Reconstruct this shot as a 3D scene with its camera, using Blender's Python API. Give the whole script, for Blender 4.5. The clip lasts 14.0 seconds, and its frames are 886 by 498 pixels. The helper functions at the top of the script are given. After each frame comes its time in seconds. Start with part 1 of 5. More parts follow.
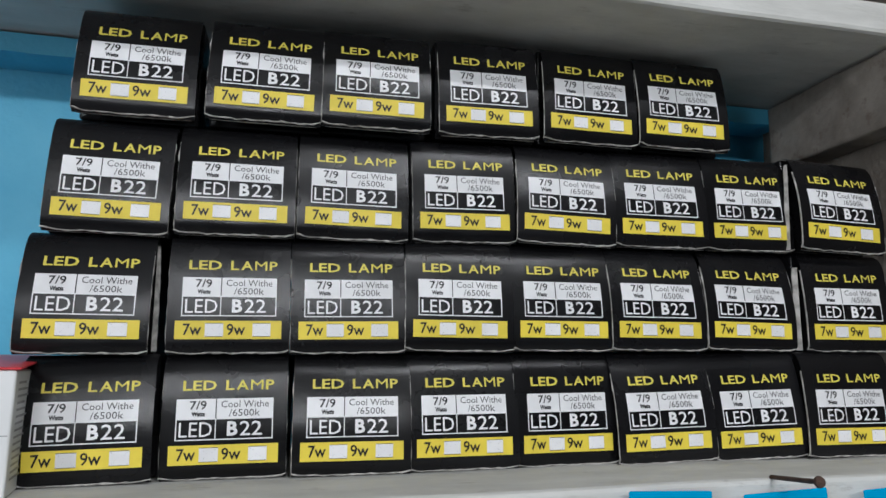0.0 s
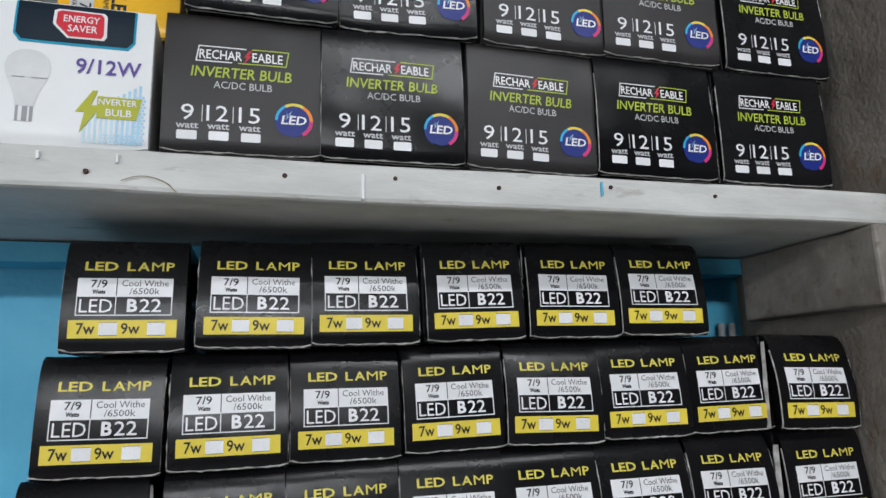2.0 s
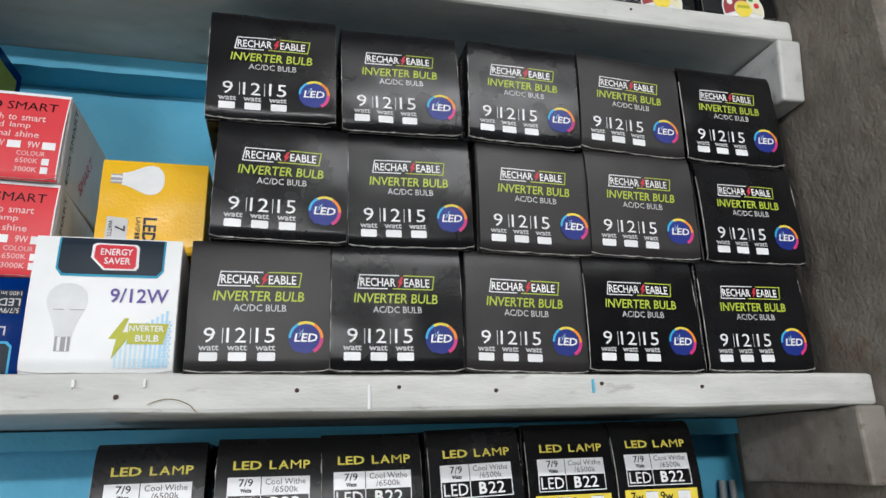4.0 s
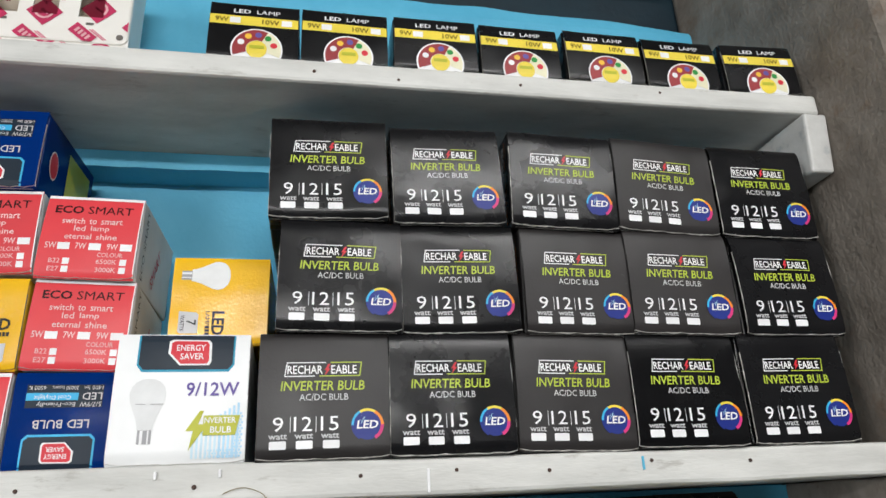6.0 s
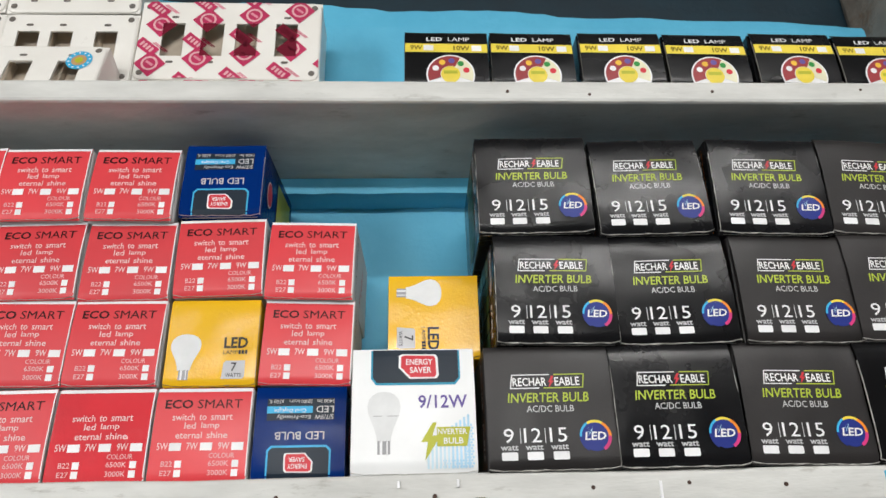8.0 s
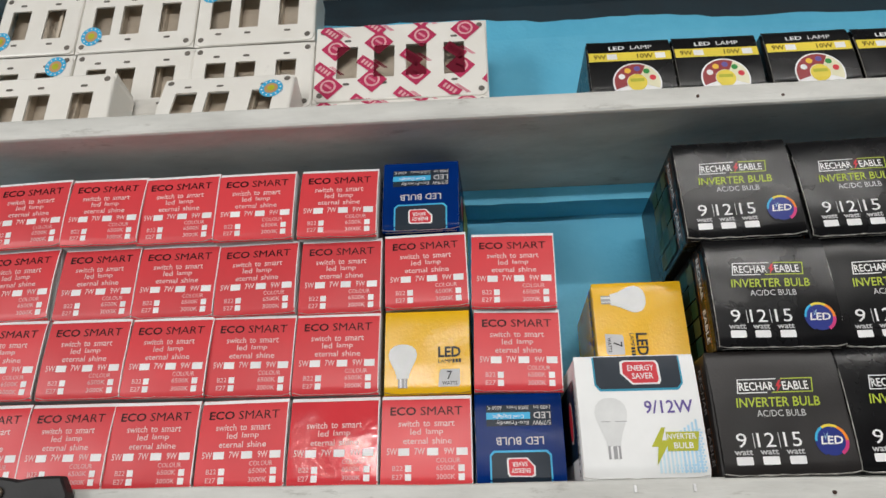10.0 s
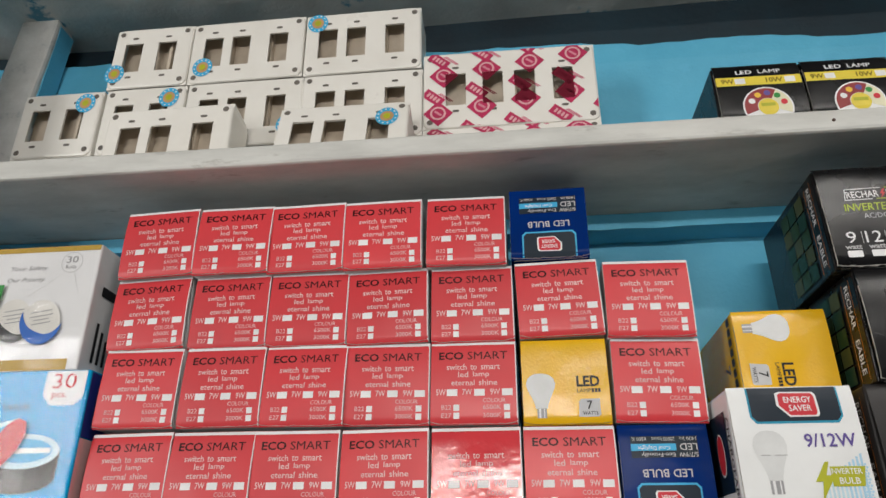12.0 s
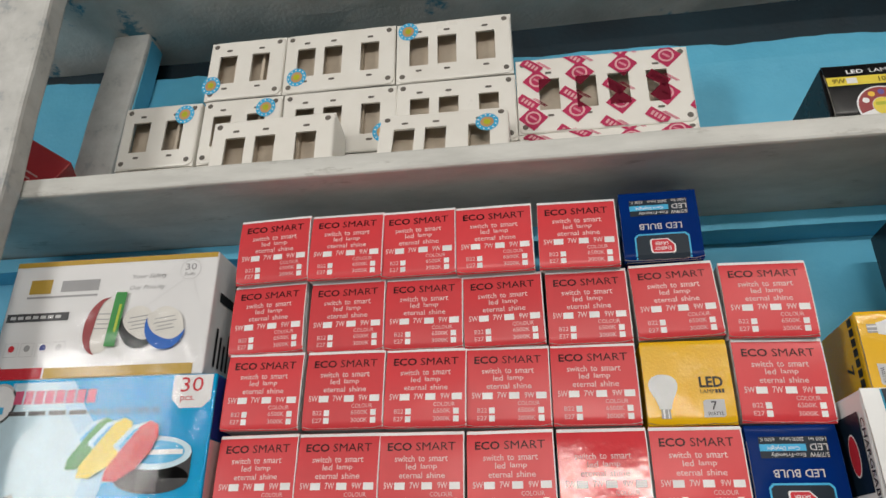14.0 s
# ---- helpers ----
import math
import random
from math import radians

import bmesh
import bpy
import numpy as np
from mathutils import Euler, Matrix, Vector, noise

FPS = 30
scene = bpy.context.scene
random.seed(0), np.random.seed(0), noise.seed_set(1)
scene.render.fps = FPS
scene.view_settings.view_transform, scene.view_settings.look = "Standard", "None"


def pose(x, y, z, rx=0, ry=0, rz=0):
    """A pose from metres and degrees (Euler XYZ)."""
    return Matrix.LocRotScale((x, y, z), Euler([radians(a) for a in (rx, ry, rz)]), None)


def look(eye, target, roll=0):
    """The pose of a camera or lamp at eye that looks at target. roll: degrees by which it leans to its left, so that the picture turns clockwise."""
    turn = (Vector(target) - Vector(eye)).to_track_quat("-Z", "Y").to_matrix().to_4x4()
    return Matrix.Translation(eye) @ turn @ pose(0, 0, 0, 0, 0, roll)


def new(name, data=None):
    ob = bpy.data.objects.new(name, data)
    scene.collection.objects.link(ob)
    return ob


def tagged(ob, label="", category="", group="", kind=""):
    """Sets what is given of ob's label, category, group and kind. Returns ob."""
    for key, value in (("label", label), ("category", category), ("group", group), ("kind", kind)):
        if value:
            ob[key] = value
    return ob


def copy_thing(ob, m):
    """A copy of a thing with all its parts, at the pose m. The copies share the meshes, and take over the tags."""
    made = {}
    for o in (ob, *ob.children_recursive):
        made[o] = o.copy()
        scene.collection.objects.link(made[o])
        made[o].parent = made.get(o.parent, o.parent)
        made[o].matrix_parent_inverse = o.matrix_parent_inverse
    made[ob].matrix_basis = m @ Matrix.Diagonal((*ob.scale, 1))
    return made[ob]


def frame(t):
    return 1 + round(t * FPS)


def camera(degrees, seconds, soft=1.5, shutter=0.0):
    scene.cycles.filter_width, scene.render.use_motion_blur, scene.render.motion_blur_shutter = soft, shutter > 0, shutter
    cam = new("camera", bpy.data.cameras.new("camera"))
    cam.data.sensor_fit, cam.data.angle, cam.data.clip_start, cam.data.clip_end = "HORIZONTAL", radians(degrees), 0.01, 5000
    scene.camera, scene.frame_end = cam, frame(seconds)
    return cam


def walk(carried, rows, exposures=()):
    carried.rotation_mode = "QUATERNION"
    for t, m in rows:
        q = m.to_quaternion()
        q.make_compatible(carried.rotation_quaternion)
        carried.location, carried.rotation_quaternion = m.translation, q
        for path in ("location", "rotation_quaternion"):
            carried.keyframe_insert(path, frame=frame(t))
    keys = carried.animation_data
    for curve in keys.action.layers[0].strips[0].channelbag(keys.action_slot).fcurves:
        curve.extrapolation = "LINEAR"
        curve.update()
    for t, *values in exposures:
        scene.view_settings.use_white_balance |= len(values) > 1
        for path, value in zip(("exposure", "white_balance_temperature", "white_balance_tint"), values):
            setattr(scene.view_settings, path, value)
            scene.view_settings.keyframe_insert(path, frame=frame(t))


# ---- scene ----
cam = camera(64.6, 14.0)
PATH = [
    (0, (0.078, -0.015, 1.485), (0.498, 1.915, 1.797), 0.9),
    (0.5, (0.069, -0.022, 1.5), (0.506, 1.908, 1.793), -0.6),
    (1, (0.061, -0.022, 1.521), (0.535, 1.912, 1.713), -0.7),
    (1.5, (0.069, -0.033, 1.565), (0.545, 1.89, 1.84), 0.2),
    (2, (0.06, -0.037, 1.603), (0.563, 1.863, 1.971), -1.3),
    (2.5, (0.055, -0.039, 1.621), (0.539, 1.861, 2.014), -1.5),
    (3, (0.052, -0.053, 1.64), (0.539, 1.83, 2.107), -1.8),
    (3.5, (0.054, -0.07, 1.662), (0.541, 1.8, 2.178), -1.4),
    (4, (0.057, -0.09, 1.675), (0.517, 1.769, 2.25), -1.8),
    (6.5, (0.017, -0.122, 1.694), (0.336, 1.717, 2.413), -2.8),
    (7, (-0.008, -0.112, 1.689), (0.219, 1.733, 2.425), -2.4),
    (9.5, (-0.112, -0.134, 1.691), (-0.148, 1.705, 2.476), -1.4),
    (10, (-0.147, -0.135, 1.691), (-0.254, 1.704, 2.469), -1.0),
    (10.5, (-0.171, -0.132, 1.693), (-0.337, 1.706, 2.465), -0.0),
    (11, (-0.195, -0.137, 1.694), (-0.373, 1.698, 2.472), -0.9),
    (11.5, (-0.217, -0.139, 1.697), (-0.408, 1.688, 2.488), -0.4),
    (12, (-0.229, -0.145, 1.701), (-0.42, 1.669, 2.522), -0.2),
    (12.5, (-0.242, -0.154, 1.7), (-0.369, 1.661, 2.529), -0.3),
    (13, (-0.266, -0.163, 1.699), (-0.422, 1.66, 2.508), -0.3),
    (13.5, (-0.283, -0.162, 1.697), (-0.496, 1.645, 2.528), -0.1),
    (14, (-0.301, -0.163, 1.698), (-0.567, 1.637, 2.526), 0.1),
]
walk(cam, [(t, look(eye, target, roll)) for t, eye, target, roll in PATH],
     exposures=[(0, 0.0, 5950, 10), (2, 0.0, 5950, 10), (3, 0.03, 6050, 10), (4, 0.25, 6150, 10), (7, 0.38, 6350, 10), (9.5, 0.14, 6450, 10), (11, -0.03, 6550, 10), (12.5, -0.07, 6650, 10), (14, -0.06, 6750, 10)])

# ---- world and light ----
world = bpy.data.worlds.new("shop_world")
scene.world = world
world.use_nodes = True
wbg = world.node_tree.nodes["Background"]
wsky = world.node_tree.nodes.new("ShaderNodeTexSky")
wsky.sky_type = "NISHITA"
wsky.sun_disc = False
wsky.sun_elevation, wsky.sun_rotation = radians(48), radians(200)
world.node_tree.links.new(wsky.outputs["Color"], wbg.inputs["Color"])
wbg.inputs["Strength"].default_value = 0.1


def area_lamp(name, eye, target, sx, sy, watts, colour):
    data = bpy.data.lights.new(name, "AREA")
    data.shape, data.size, data.size_y = "RECTANGLE", sx, sy
    data.energy, data.color = watts, colour
    ob = new(name, data)
    ob.matrix_world = look(eye, target)
    return ob


# daylight through the open shop front, and the tubes on the ceiling
area_lamp("shopfront_daylight", (-2.66, -2.42, 1.85), (-1.6, 0.4, 1.75), 0.85, 1.7, 53, (1.0, 0.99, 0.97))
area_lamp("tube_light_glow", (0.55, -0.80, 2.65), (0.55, -0.80, 0.0), 0.70, 0.06, 14, (1.0, 0.97, 0.93))
area_lamp("second_tube_light_glow", (-0.2, -2.27, 2.25), (-0.2, 0.4, 1.8), 1.2, 0.06, 26, (1.0, 0.97, 0.93))


# ---- materials ----
def node_mat(name):
    m = bpy.data.materials.new(name)
    m.use_nodes = True
    nt = m.node_tree
    return m, nt, nt.nodes["Principled BSDF"]


def add(nt, kind, **inputs):
    n = nt.nodes.new(kind)
    for k, v in inputs.items():
        n.inputs[k.replace("_", " ")].default_value = v
    return n


def rgba(c):
    return (c[0], c[1], c[2], 1.0)


def surface(name, base, other, rough=0.5, scale=30.0, fine=400.0, bump=0.1, coat=0.0, spots=None, spot_at=(0.62, 0.72), spot_scale=12.0,
            stretch=(1, 1, 1), spread=0.0, metal=0.0, rough_var=0.12, dist=0.002, specular=0.5):
    """Two scales of colour change, a fine relief, and stains with a shape of their own."""
    m, nt, b = node_mat(name)
    ln = nt.links.new
    co = add(nt, "ShaderNodeTexCoord")
    mp = add(nt, "ShaderNodeMapping")
    mp.inputs["Scale"].default_value = stretch
    ln(co.outputs["Object"], mp.inputs["Vector"])
    off = add(nt, "ShaderNodeObjectInfo")
    vadd = nt.nodes.new("ShaderNodeVectorMath")
    vadd.operation = "MULTIPLY_ADD"
    vadd.inputs[1].default_value = (1, 1, 1)
    comb = nt.nodes.new("ShaderNodeVectorMath")
    comb.operation = "SCALE"
    comb.inputs["Scale"].default_value = 7.0
    cxyz = nt.nodes.new("ShaderNodeCombineXYZ")
    for i in range(3):
        ln(off.outputs["Random"], cxyz.inputs[i])
    ln(cxyz.outputs[0], comb.inputs[0])
    ln(mp.outputs[0], vadd.inputs[0])
    ln(comb.outputs[0], vadd.inputs[2])
    n1 = add(nt, "ShaderNodeTexNoise", Scale=scale, Detail=5.0, Roughness=0.6)
    n2 = add(nt, "ShaderNodeTexNoise", Scale=fine, Detail=3.0)
    ln(vadd.outputs[0], n1.inputs["Vector"])
    ln(vadd.outputs[0], n2.inputs["Vector"])
    mix = nt.nodes.new("ShaderNodeMix")
    mix.data_type = "RGBA"
    mix.inputs[6].default_value, mix.inputs[7].default_value = rgba(base), rgba(other)
    ramp = nt.nodes.new("ShaderNodeMapRange")
    ramp.inputs[1].default_value, ramp.inputs[2].default_value = 0.35, 0.68
    ln(n1.outputs["Fac"], ramp.inputs[0])
    ln(ramp.outputs[0], mix.inputs[0])
    col = mix.outputs[2]
    if spots:
        n3 = add(nt, "ShaderNodeTexNoise", Scale=spot_scale, Detail=7.0, Roughness=0.68)
        ln(vadd.outputs[0], n3.inputs["Vector"])
        r3 = nt.nodes.new("ShaderNodeMapRange")
        r3.inputs[1].default_value, r3.inputs[2].default_value = spot_at
        ln(n3.outputs["Fac"], r3.inputs[0])
        mx = nt.nodes.new("ShaderNodeMix")
        mx.data_type = "RGBA"
        mx.inputs[7].default_value = rgba(spots)
        ln(r3.outputs[0], mx.inputs[0])
        ln(col, mx.inputs[6])
        col = mx.outputs[2]
    if spread:
        hs = add(nt, "ShaderNodeHueSaturation")
        mr = nt.nodes.new("ShaderNodeMapRange")
        mr.inputs[3].default_value, mr.inputs[4].default_value = 1 - spread, 1 + spread
        ln(off.outputs["Random"], mr.inputs[0])
        ln(mr.outputs[0], hs.inputs["Value"])
        ln(col, hs.inputs["Color"])
        col = hs.outputs[0]
    ln(col, b.inputs["Base Color"])
    rr = nt.nodes.new("ShaderNodeMapRange")
    rr.inputs[3].default_value, rr.inputs[4].default_value = max(0.02, rough - rough_var), min(1, rough + rough_var)
    ln(n1.outputs["Fac"], rr.inputs[0])
    ln(rr.outputs[0], b.inputs["Roughness"])
    b.inputs["Metallic"].default_value = metal
    b.inputs["Specular IOR Level"].default_value = specular
    b.inputs["Coat Weight"].default_value = coat
    b.inputs["Coat Roughness"].default_value = 0.12
    if bump:
        bp = add(nt, "ShaderNodeBump", Strength=bump, Distance=dist)
        ad = nt.nodes.new("ShaderNodeMath")
        ad.operation = "ADD"
        ln(n1.outputs["Fac"], ad.inputs[0])
        sm = nt.nodes.new("ShaderNodeMath")
        sm.operation = "MULTIPLY"
        sm.inputs[1].default_value = 0.3
        ln(n2.outputs["Fac"], sm.inputs[0])
        ln(sm.outputs[0], ad.inputs[1])
        ln(ad.outputs[0], bp.inputs["Height"])
        ln(bp.outputs[0], b.inputs["Normal"])
    return m


def ink_mat(name, c, rough=0.42, spread=0.05):
    return surface(name, c, tuple(0.9 * v for v in c), rough=rough, scale=60, fine=900, bump=0.03, spread=spread, dist=0.0006, specular=0.28)


BLACK_CARD = surface("black_card", (0.0050, 0.0050, 0.0056), (0.0080, 0.0080, 0.0090), rough=0.27, scale=16, fine=700, bump=0.15, dist=0.0022, spread=0.25, specular=0.26, rough_var=0.14,
                     spots=(0.05, 0.05, 0.05), spot_at=(0.70, 0.80), spot_scale=70)
# rougher, scuffed copy of the black card, its base greyed to imitate sheen
SHEEN_CARD = surface("sheen_black_card", (0.014, 0.0125, 0.0125), (0.024, 0.021, 0.021), rough=0.46, scale=14, fine=700, bump=0.2, dist=0.0022, spread=0.2, specular=0.42, rough_var=0.14,
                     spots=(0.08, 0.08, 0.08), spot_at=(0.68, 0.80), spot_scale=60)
RED_CARD = surface("red_card", (0.66, 0.050, 0.060), (0.60, 0.044, 0.054), rough=0.36, scale=20, fine=600, bump=0.10, dist=0.002, spread=0.08, specular=0.42)
RED_FILM = surface("film_wrapped_red", (0.65, 0.042, 0.054), (0.59, 0.036, 0.048), rough=0.16, scale=30, fine=200, bump=0.25, dist=0.003, rough_var=0.05, specular=0.7)
BLUE_CARD = surface("blue_card", (0.001, 0.024, 0.16), (0.001, 0.020, 0.13), specular=0.05, rough=0.20, scale=20, fine=600, bump=0.12, dist=0.002)
YELLOW_CARD = surface("yellow_card", (0.80, 0.46, 0.012), (0.74, 0.42, 0.01), rough=0.24, scale=24, fine=500, bump=0.2, dist=0.003)
WHITE_CARD = surface("white_card", (0.80, 0.81, 0.81), (0.74, 0.75, 0.75), rough=0.4, scale=20, fine=600, bump=0.08, dist=0.002)
GREY_BOARD = surface("grey_board", (0.34, 0.32, 0.29), (0.24, 0.225, 0.20), rough=0.85, scale=60, fine=800, bump=0.3)
WORN_BOARD = surface("worn_card_board", (0.60, 0.58, 0.55), (0.24, 0.23, 0.21), rough=0.85, scale=160, fine=900, bump=0.3)
WHITE_BOARD = surface("white_board", (0.62, 0.60, 0.57), (0.50, 0.48, 0.45), rough=0.75, scale=60, fine=800, bump=0.3)
LIGHT_SIDE = surface("light_card_side", (0.62, 0.62, 0.62), (0.55, 0.55, 0.55), rough=0.5, scale=30, fine=700, bump=0.1)

INK_WHITE = ink_mat("white_ink", (0.82, 0.82, 0.83))
INK_OFFWHITE = ink_mat("pale_pink_ink", (0.76, 0.46, 0.46))
INK_FADED = ink_mat("faded_white_ink", (0.79, 0.58, 0.57))
INK_YELLOW = ink_mat("yellow_ink", (0.80, 0.64, 0.07))
INK_GOLD = ink_mat("pale_yellow_ink", (0.72, 0.62, 0.10))
INK_BLACK = ink_mat("black_ink", (0.012, 0.012, 0.014))
INK_DARKRED = ink_mat("dark_red_ink", (0.028, 0.004, 0.005))
INK_GREEN = ink_mat("lime_ink", (0.44, 0.54, 0.05))
INK_MOSS = ink_mat("moss_ink", (0.030, 0.062, 0.018))
INK_FOREST = ink_mat("forest_ink", (0.016, 0.050, 0.026))
INK_DUSKY = ink_mat("dusky_green_ink", (0.070, 0.080, 0.022))
INK_ROYAL = ink_mat("royal_blue_ink", (0.010, 0.12, 0.50))
INK_GREY = ink_mat("grey_ink", (0.35, 0.35, 0.36))
INK_DARKGREY = ink_mat("dark_grey_ink", (0.07, 0.07, 0.075))
INK_SILVER = ink_mat("silver_ink", (0.55, 0.55, 0.56))
INK_RED = ink_mat("red_ink", (0.60, 0.03, 0.045))
INK_TEAL = ink_mat("teal_ink", (0.02, 0.30, 0.46))
INK_CYAN = ink_mat("cyan_ink", (0.05, 0.42, 0.72))
INK_NAVY = ink_mat("navy_ink", (0.006, 0.016, 0.03))
INK_DEEPBLUE = ink_mat("deep_blue_ink", (0.015, 0.03, 0.22))
INK_PURPLE = ink_mat("purple_ink", (0.13, 0.09, 0.32))
INK_ICE = ink_mat("ice_blue_ink", (0.56, 0.74, 0.84))
INK_OLIVE = ink_mat("olive_ink", (0.44, 0.45, 0.03))
INK_PALEBLUE = ink_mat("pale_blue_ink", (0.42, 0.66, 0.84))
INK_MAGENTA = ink_mat("magenta_ink", (0.60, 0.04, 0.20))
INK_PINK = ink_mat("pink_ink", (0.62, 0.10, 0.20))
INK_ORANGE = ink_mat("orange_ink", (0.80, 0.24, 0.02))
INK_GOLDEN_DOT = ink_mat("amber_ink", (0.80, 0.48, 0.05))
INK_BROWN = ink_mat("brown_ink", (0.17, 0.12, 0.01))
INK_CREAM = ink_mat("cream_ink", (0.76, 0.73, 0.52))
INK_WINE = ink_mat("wine_ink", (0.30, 0.04, 0.045))
INK_LEAF = ink_mat("green_ink", (0.03, 0.26, 0.05))
INK_GOLDEN = ink_mat("gold_band_ink", (0.48, 0.31, 0.05), rough=0.3)
INK_BULB = ink_mat("bulb_print_ink", (0.72, 0.73, 0.73))

PAINTED_WOOD = surface("painted_shelf_edge", (0.64, 0.64, 0.61), (0.50, 0.50, 0.475), rough=0.62, scale=34, fine=320, bump=0.35, dist=0.003,
                       spots=(0.30, 0.285, 0.255), spot_at=(0.60, 0.74), spot_scale=52, stretch=(0.35, 1, 1.6))
SHELF_UNDER = surface("painted_shelf_underside", (0.46, 0.46, 0.44), (0.40, 0.40, 0.385), rough=0.6, scale=20, fine=260, bump=0.2, dist=0.003,
                      spots=(0.24, 0.22, 0.19), spot_at=(0.64, 0.70), spot_scale=40)
BLUE_WALL = surface("blue_wall_paint", (0.11, 0.47, 0.68), (0.085, 0.41, 0.62), rough=0.55, scale=16, fine=220, bump=0.35, dist=0.004,
                    spots=(0.12, 0.48, 0.70), spot_at=(0.56, 0.70), spot_scale=24)
# near-black navy for the strip set back above the plaster
NAVY_WALL = surface("dark_navy_recess", (0.001, 0.010, 0.018), (0.002, 0.022, 0.036), rough=0.6, scale=10, fine=140, bump=0.4, dist=0.004)
PLASTER = surface("stained_plaster", (0.225, 0.20, 0.17), (0.145, 0.124, 0.102), rough=0.85, scale=26, fine=260, bump=0.8, dist=0.005,
                  spots=(0.15, 0.105, 0.072), spot_at=(0.56, 0.70), spot_scale=20)
OLD_PAINT = surface("peeling_ceiling_paint", (0.68, 0.67, 0.63), (0.52, 0.51, 0.47), rough=0.7, scale=14, fine=220, bump=0.5, dist=0.004,
                    spots=(0.08, 0.26, 0.36), spot_at=(0.62, 0.66), spot_scale=8)
POST_PAINT = surface("post_paint", (0.62, 0.62, 0.60), (0.48, 0.48, 0.46), rough=0.65, scale=30, fine=260, bump=0.4, dist=0.003,
                     spots=(0.33, 0.36, 0.38), spot_at=(0.57, 0.68), spot_scale=30)
# white batten paint with dirt spots, base darkened for the dim shelf end
BATTEN_PAINT = surface("shaded_batten_paint", (0.25, 0.228, 0.20), (0.155, 0.135, 0.115), rough=0.7, scale=36, fine=300, bump=0.5, dist=0.003,
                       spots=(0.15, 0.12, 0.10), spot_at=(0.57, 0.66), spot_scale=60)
ROOM_WALL = surface("room_wall_paint", (0.16, 0.16, 0.155), (0.12, 0.12, 0.115), rough=0.7, scale=3, fine=80, bump=0.2)
FLOOR_TILE = surface("floor_tile", (0.36, 0.34, 0.31), (0.28, 0.26, 0.235), rough=0.35, scale=3, fine=80, bump=0.1)
PLASTIC = surface("white_plastic", (0.84, 0.82, 0.77), (0.79, 0.765, 0.71), rough=0.3, scale=20, fine=300, bump=0.05, rough_var=0.06)
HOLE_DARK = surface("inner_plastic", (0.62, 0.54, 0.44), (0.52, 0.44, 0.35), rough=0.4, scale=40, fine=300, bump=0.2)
RUST = surface("rusty_iron", (0.10, 0.06, 0.045), (0.05, 0.03, 0.025), rough=0.7, scale=200, fine=900, bump=0.5, metal=0.5)
RUBBER = surface("black_rubber", (0.010, 0.010, 0.011), (0.016, 0.016, 0.017), rough=0.6, scale=40, fine=500, bump=0.2)
BRASS = surface("dull_brass", (0.30, 0.24, 0.18), (0.20, 0.16, 0.12), rough=0.5, scale=150, fine=900, bump=0.3, metal=0.6)
CABLE = surface("grey_cable", (0.35, 0.36, 0.37), (0.28, 0.29, 0.30), rough=0.5, scale=60, fine=400, bump=0.1)


def wrap_film():
    """Clear crinkled film: mostly see-through, with a sharp sheen."""
    m, nt, b = node_mat("clear_wrap_film")
    nt.nodes.remove(b)
    clear, shine, mix = nt.nodes.new("ShaderNodeBsdfTransparent"), nt.nodes.new("ShaderNodeBsdfGlossy"), nt.nodes.new("ShaderNodeMixShader")
    shine.inputs["Roughness"].default_value = 0.10
    mix.inputs[0].default_value = 0.026
    co = add(nt, "ShaderNodeTexCoord")
    n = add(nt, "ShaderNodeTexNoise", Scale=26.0, Detail=4.0, Roughness=0.55)
    bp = add(nt, "ShaderNodeBump", Strength=0.22, Distance=0.004)
    for x, y in ((co.outputs["Object"], n.inputs["Vector"]), (n.outputs["Fac"], bp.inputs["Height"]), (bp.outputs[0], shine.inputs["Normal"]),
                 (clear.outputs[0], mix.inputs[1]), (shine.outputs[0], mix.inputs[2]), (mix.outputs[0], nt.nodes["Material Output"].inputs["Surface"])):
        nt.links.new(x, y)
    return m


FILM = wrap_film()


# ---- mesh helpers ----
def obj(name, bm, material, parent=None, label="", smooth=False, m=None):
    mesh = bpy.data.meshes.new(name)
    bm.normal_update()
    bm.to_mesh(mesh)
    bm.free()
    mats = material if isinstance(material, (list, tuple)) else [material]
    for k in mats:
        mesh.materials.append(k)
    if smooth:
        for p in mesh.polygons:
            p.use_smooth = True
    ob = new(name, mesh)
    if parent:
        ob.parent = parent
    if m is not None:
        ob.matrix_basis = m
    if label:
        ob["label"] = label
    return ob


def part(name, bm, material, parent, label="", smooth=False, m=None):
    return obj(name, bm, material, parent, label, smooth, m)


def thing(name, label, category, group="", kind=""):
    root = new(name)
    root.empty_display_size = 0.02
    return tagged(root, label, category, group, kind)


def box_bm(x0, x1, y0, y1, z0, z1, bevel=0.0, seg=2, bm=None):
    bm = bm or bmesh.new()
    g = bmesh.ops.create_cube(bm, size=1.0)
    for v in g["verts"]:
        v.co = Vector((x0 + (v.co.x + 0.5) * (x1 - x0), y0 + (v.co.y + 0.5) * (y1 - y0), z0 + (v.co.z + 0.5) * (z1 - z0)))
    if bevel:
        edges = {e for v in g["verts"] for e in v.link_edges}
        bmesh.ops.bevel(bm, geom=list(edges), offset=bevel, segments=seg, profile=0.5, affect="EDGES")
    return bm


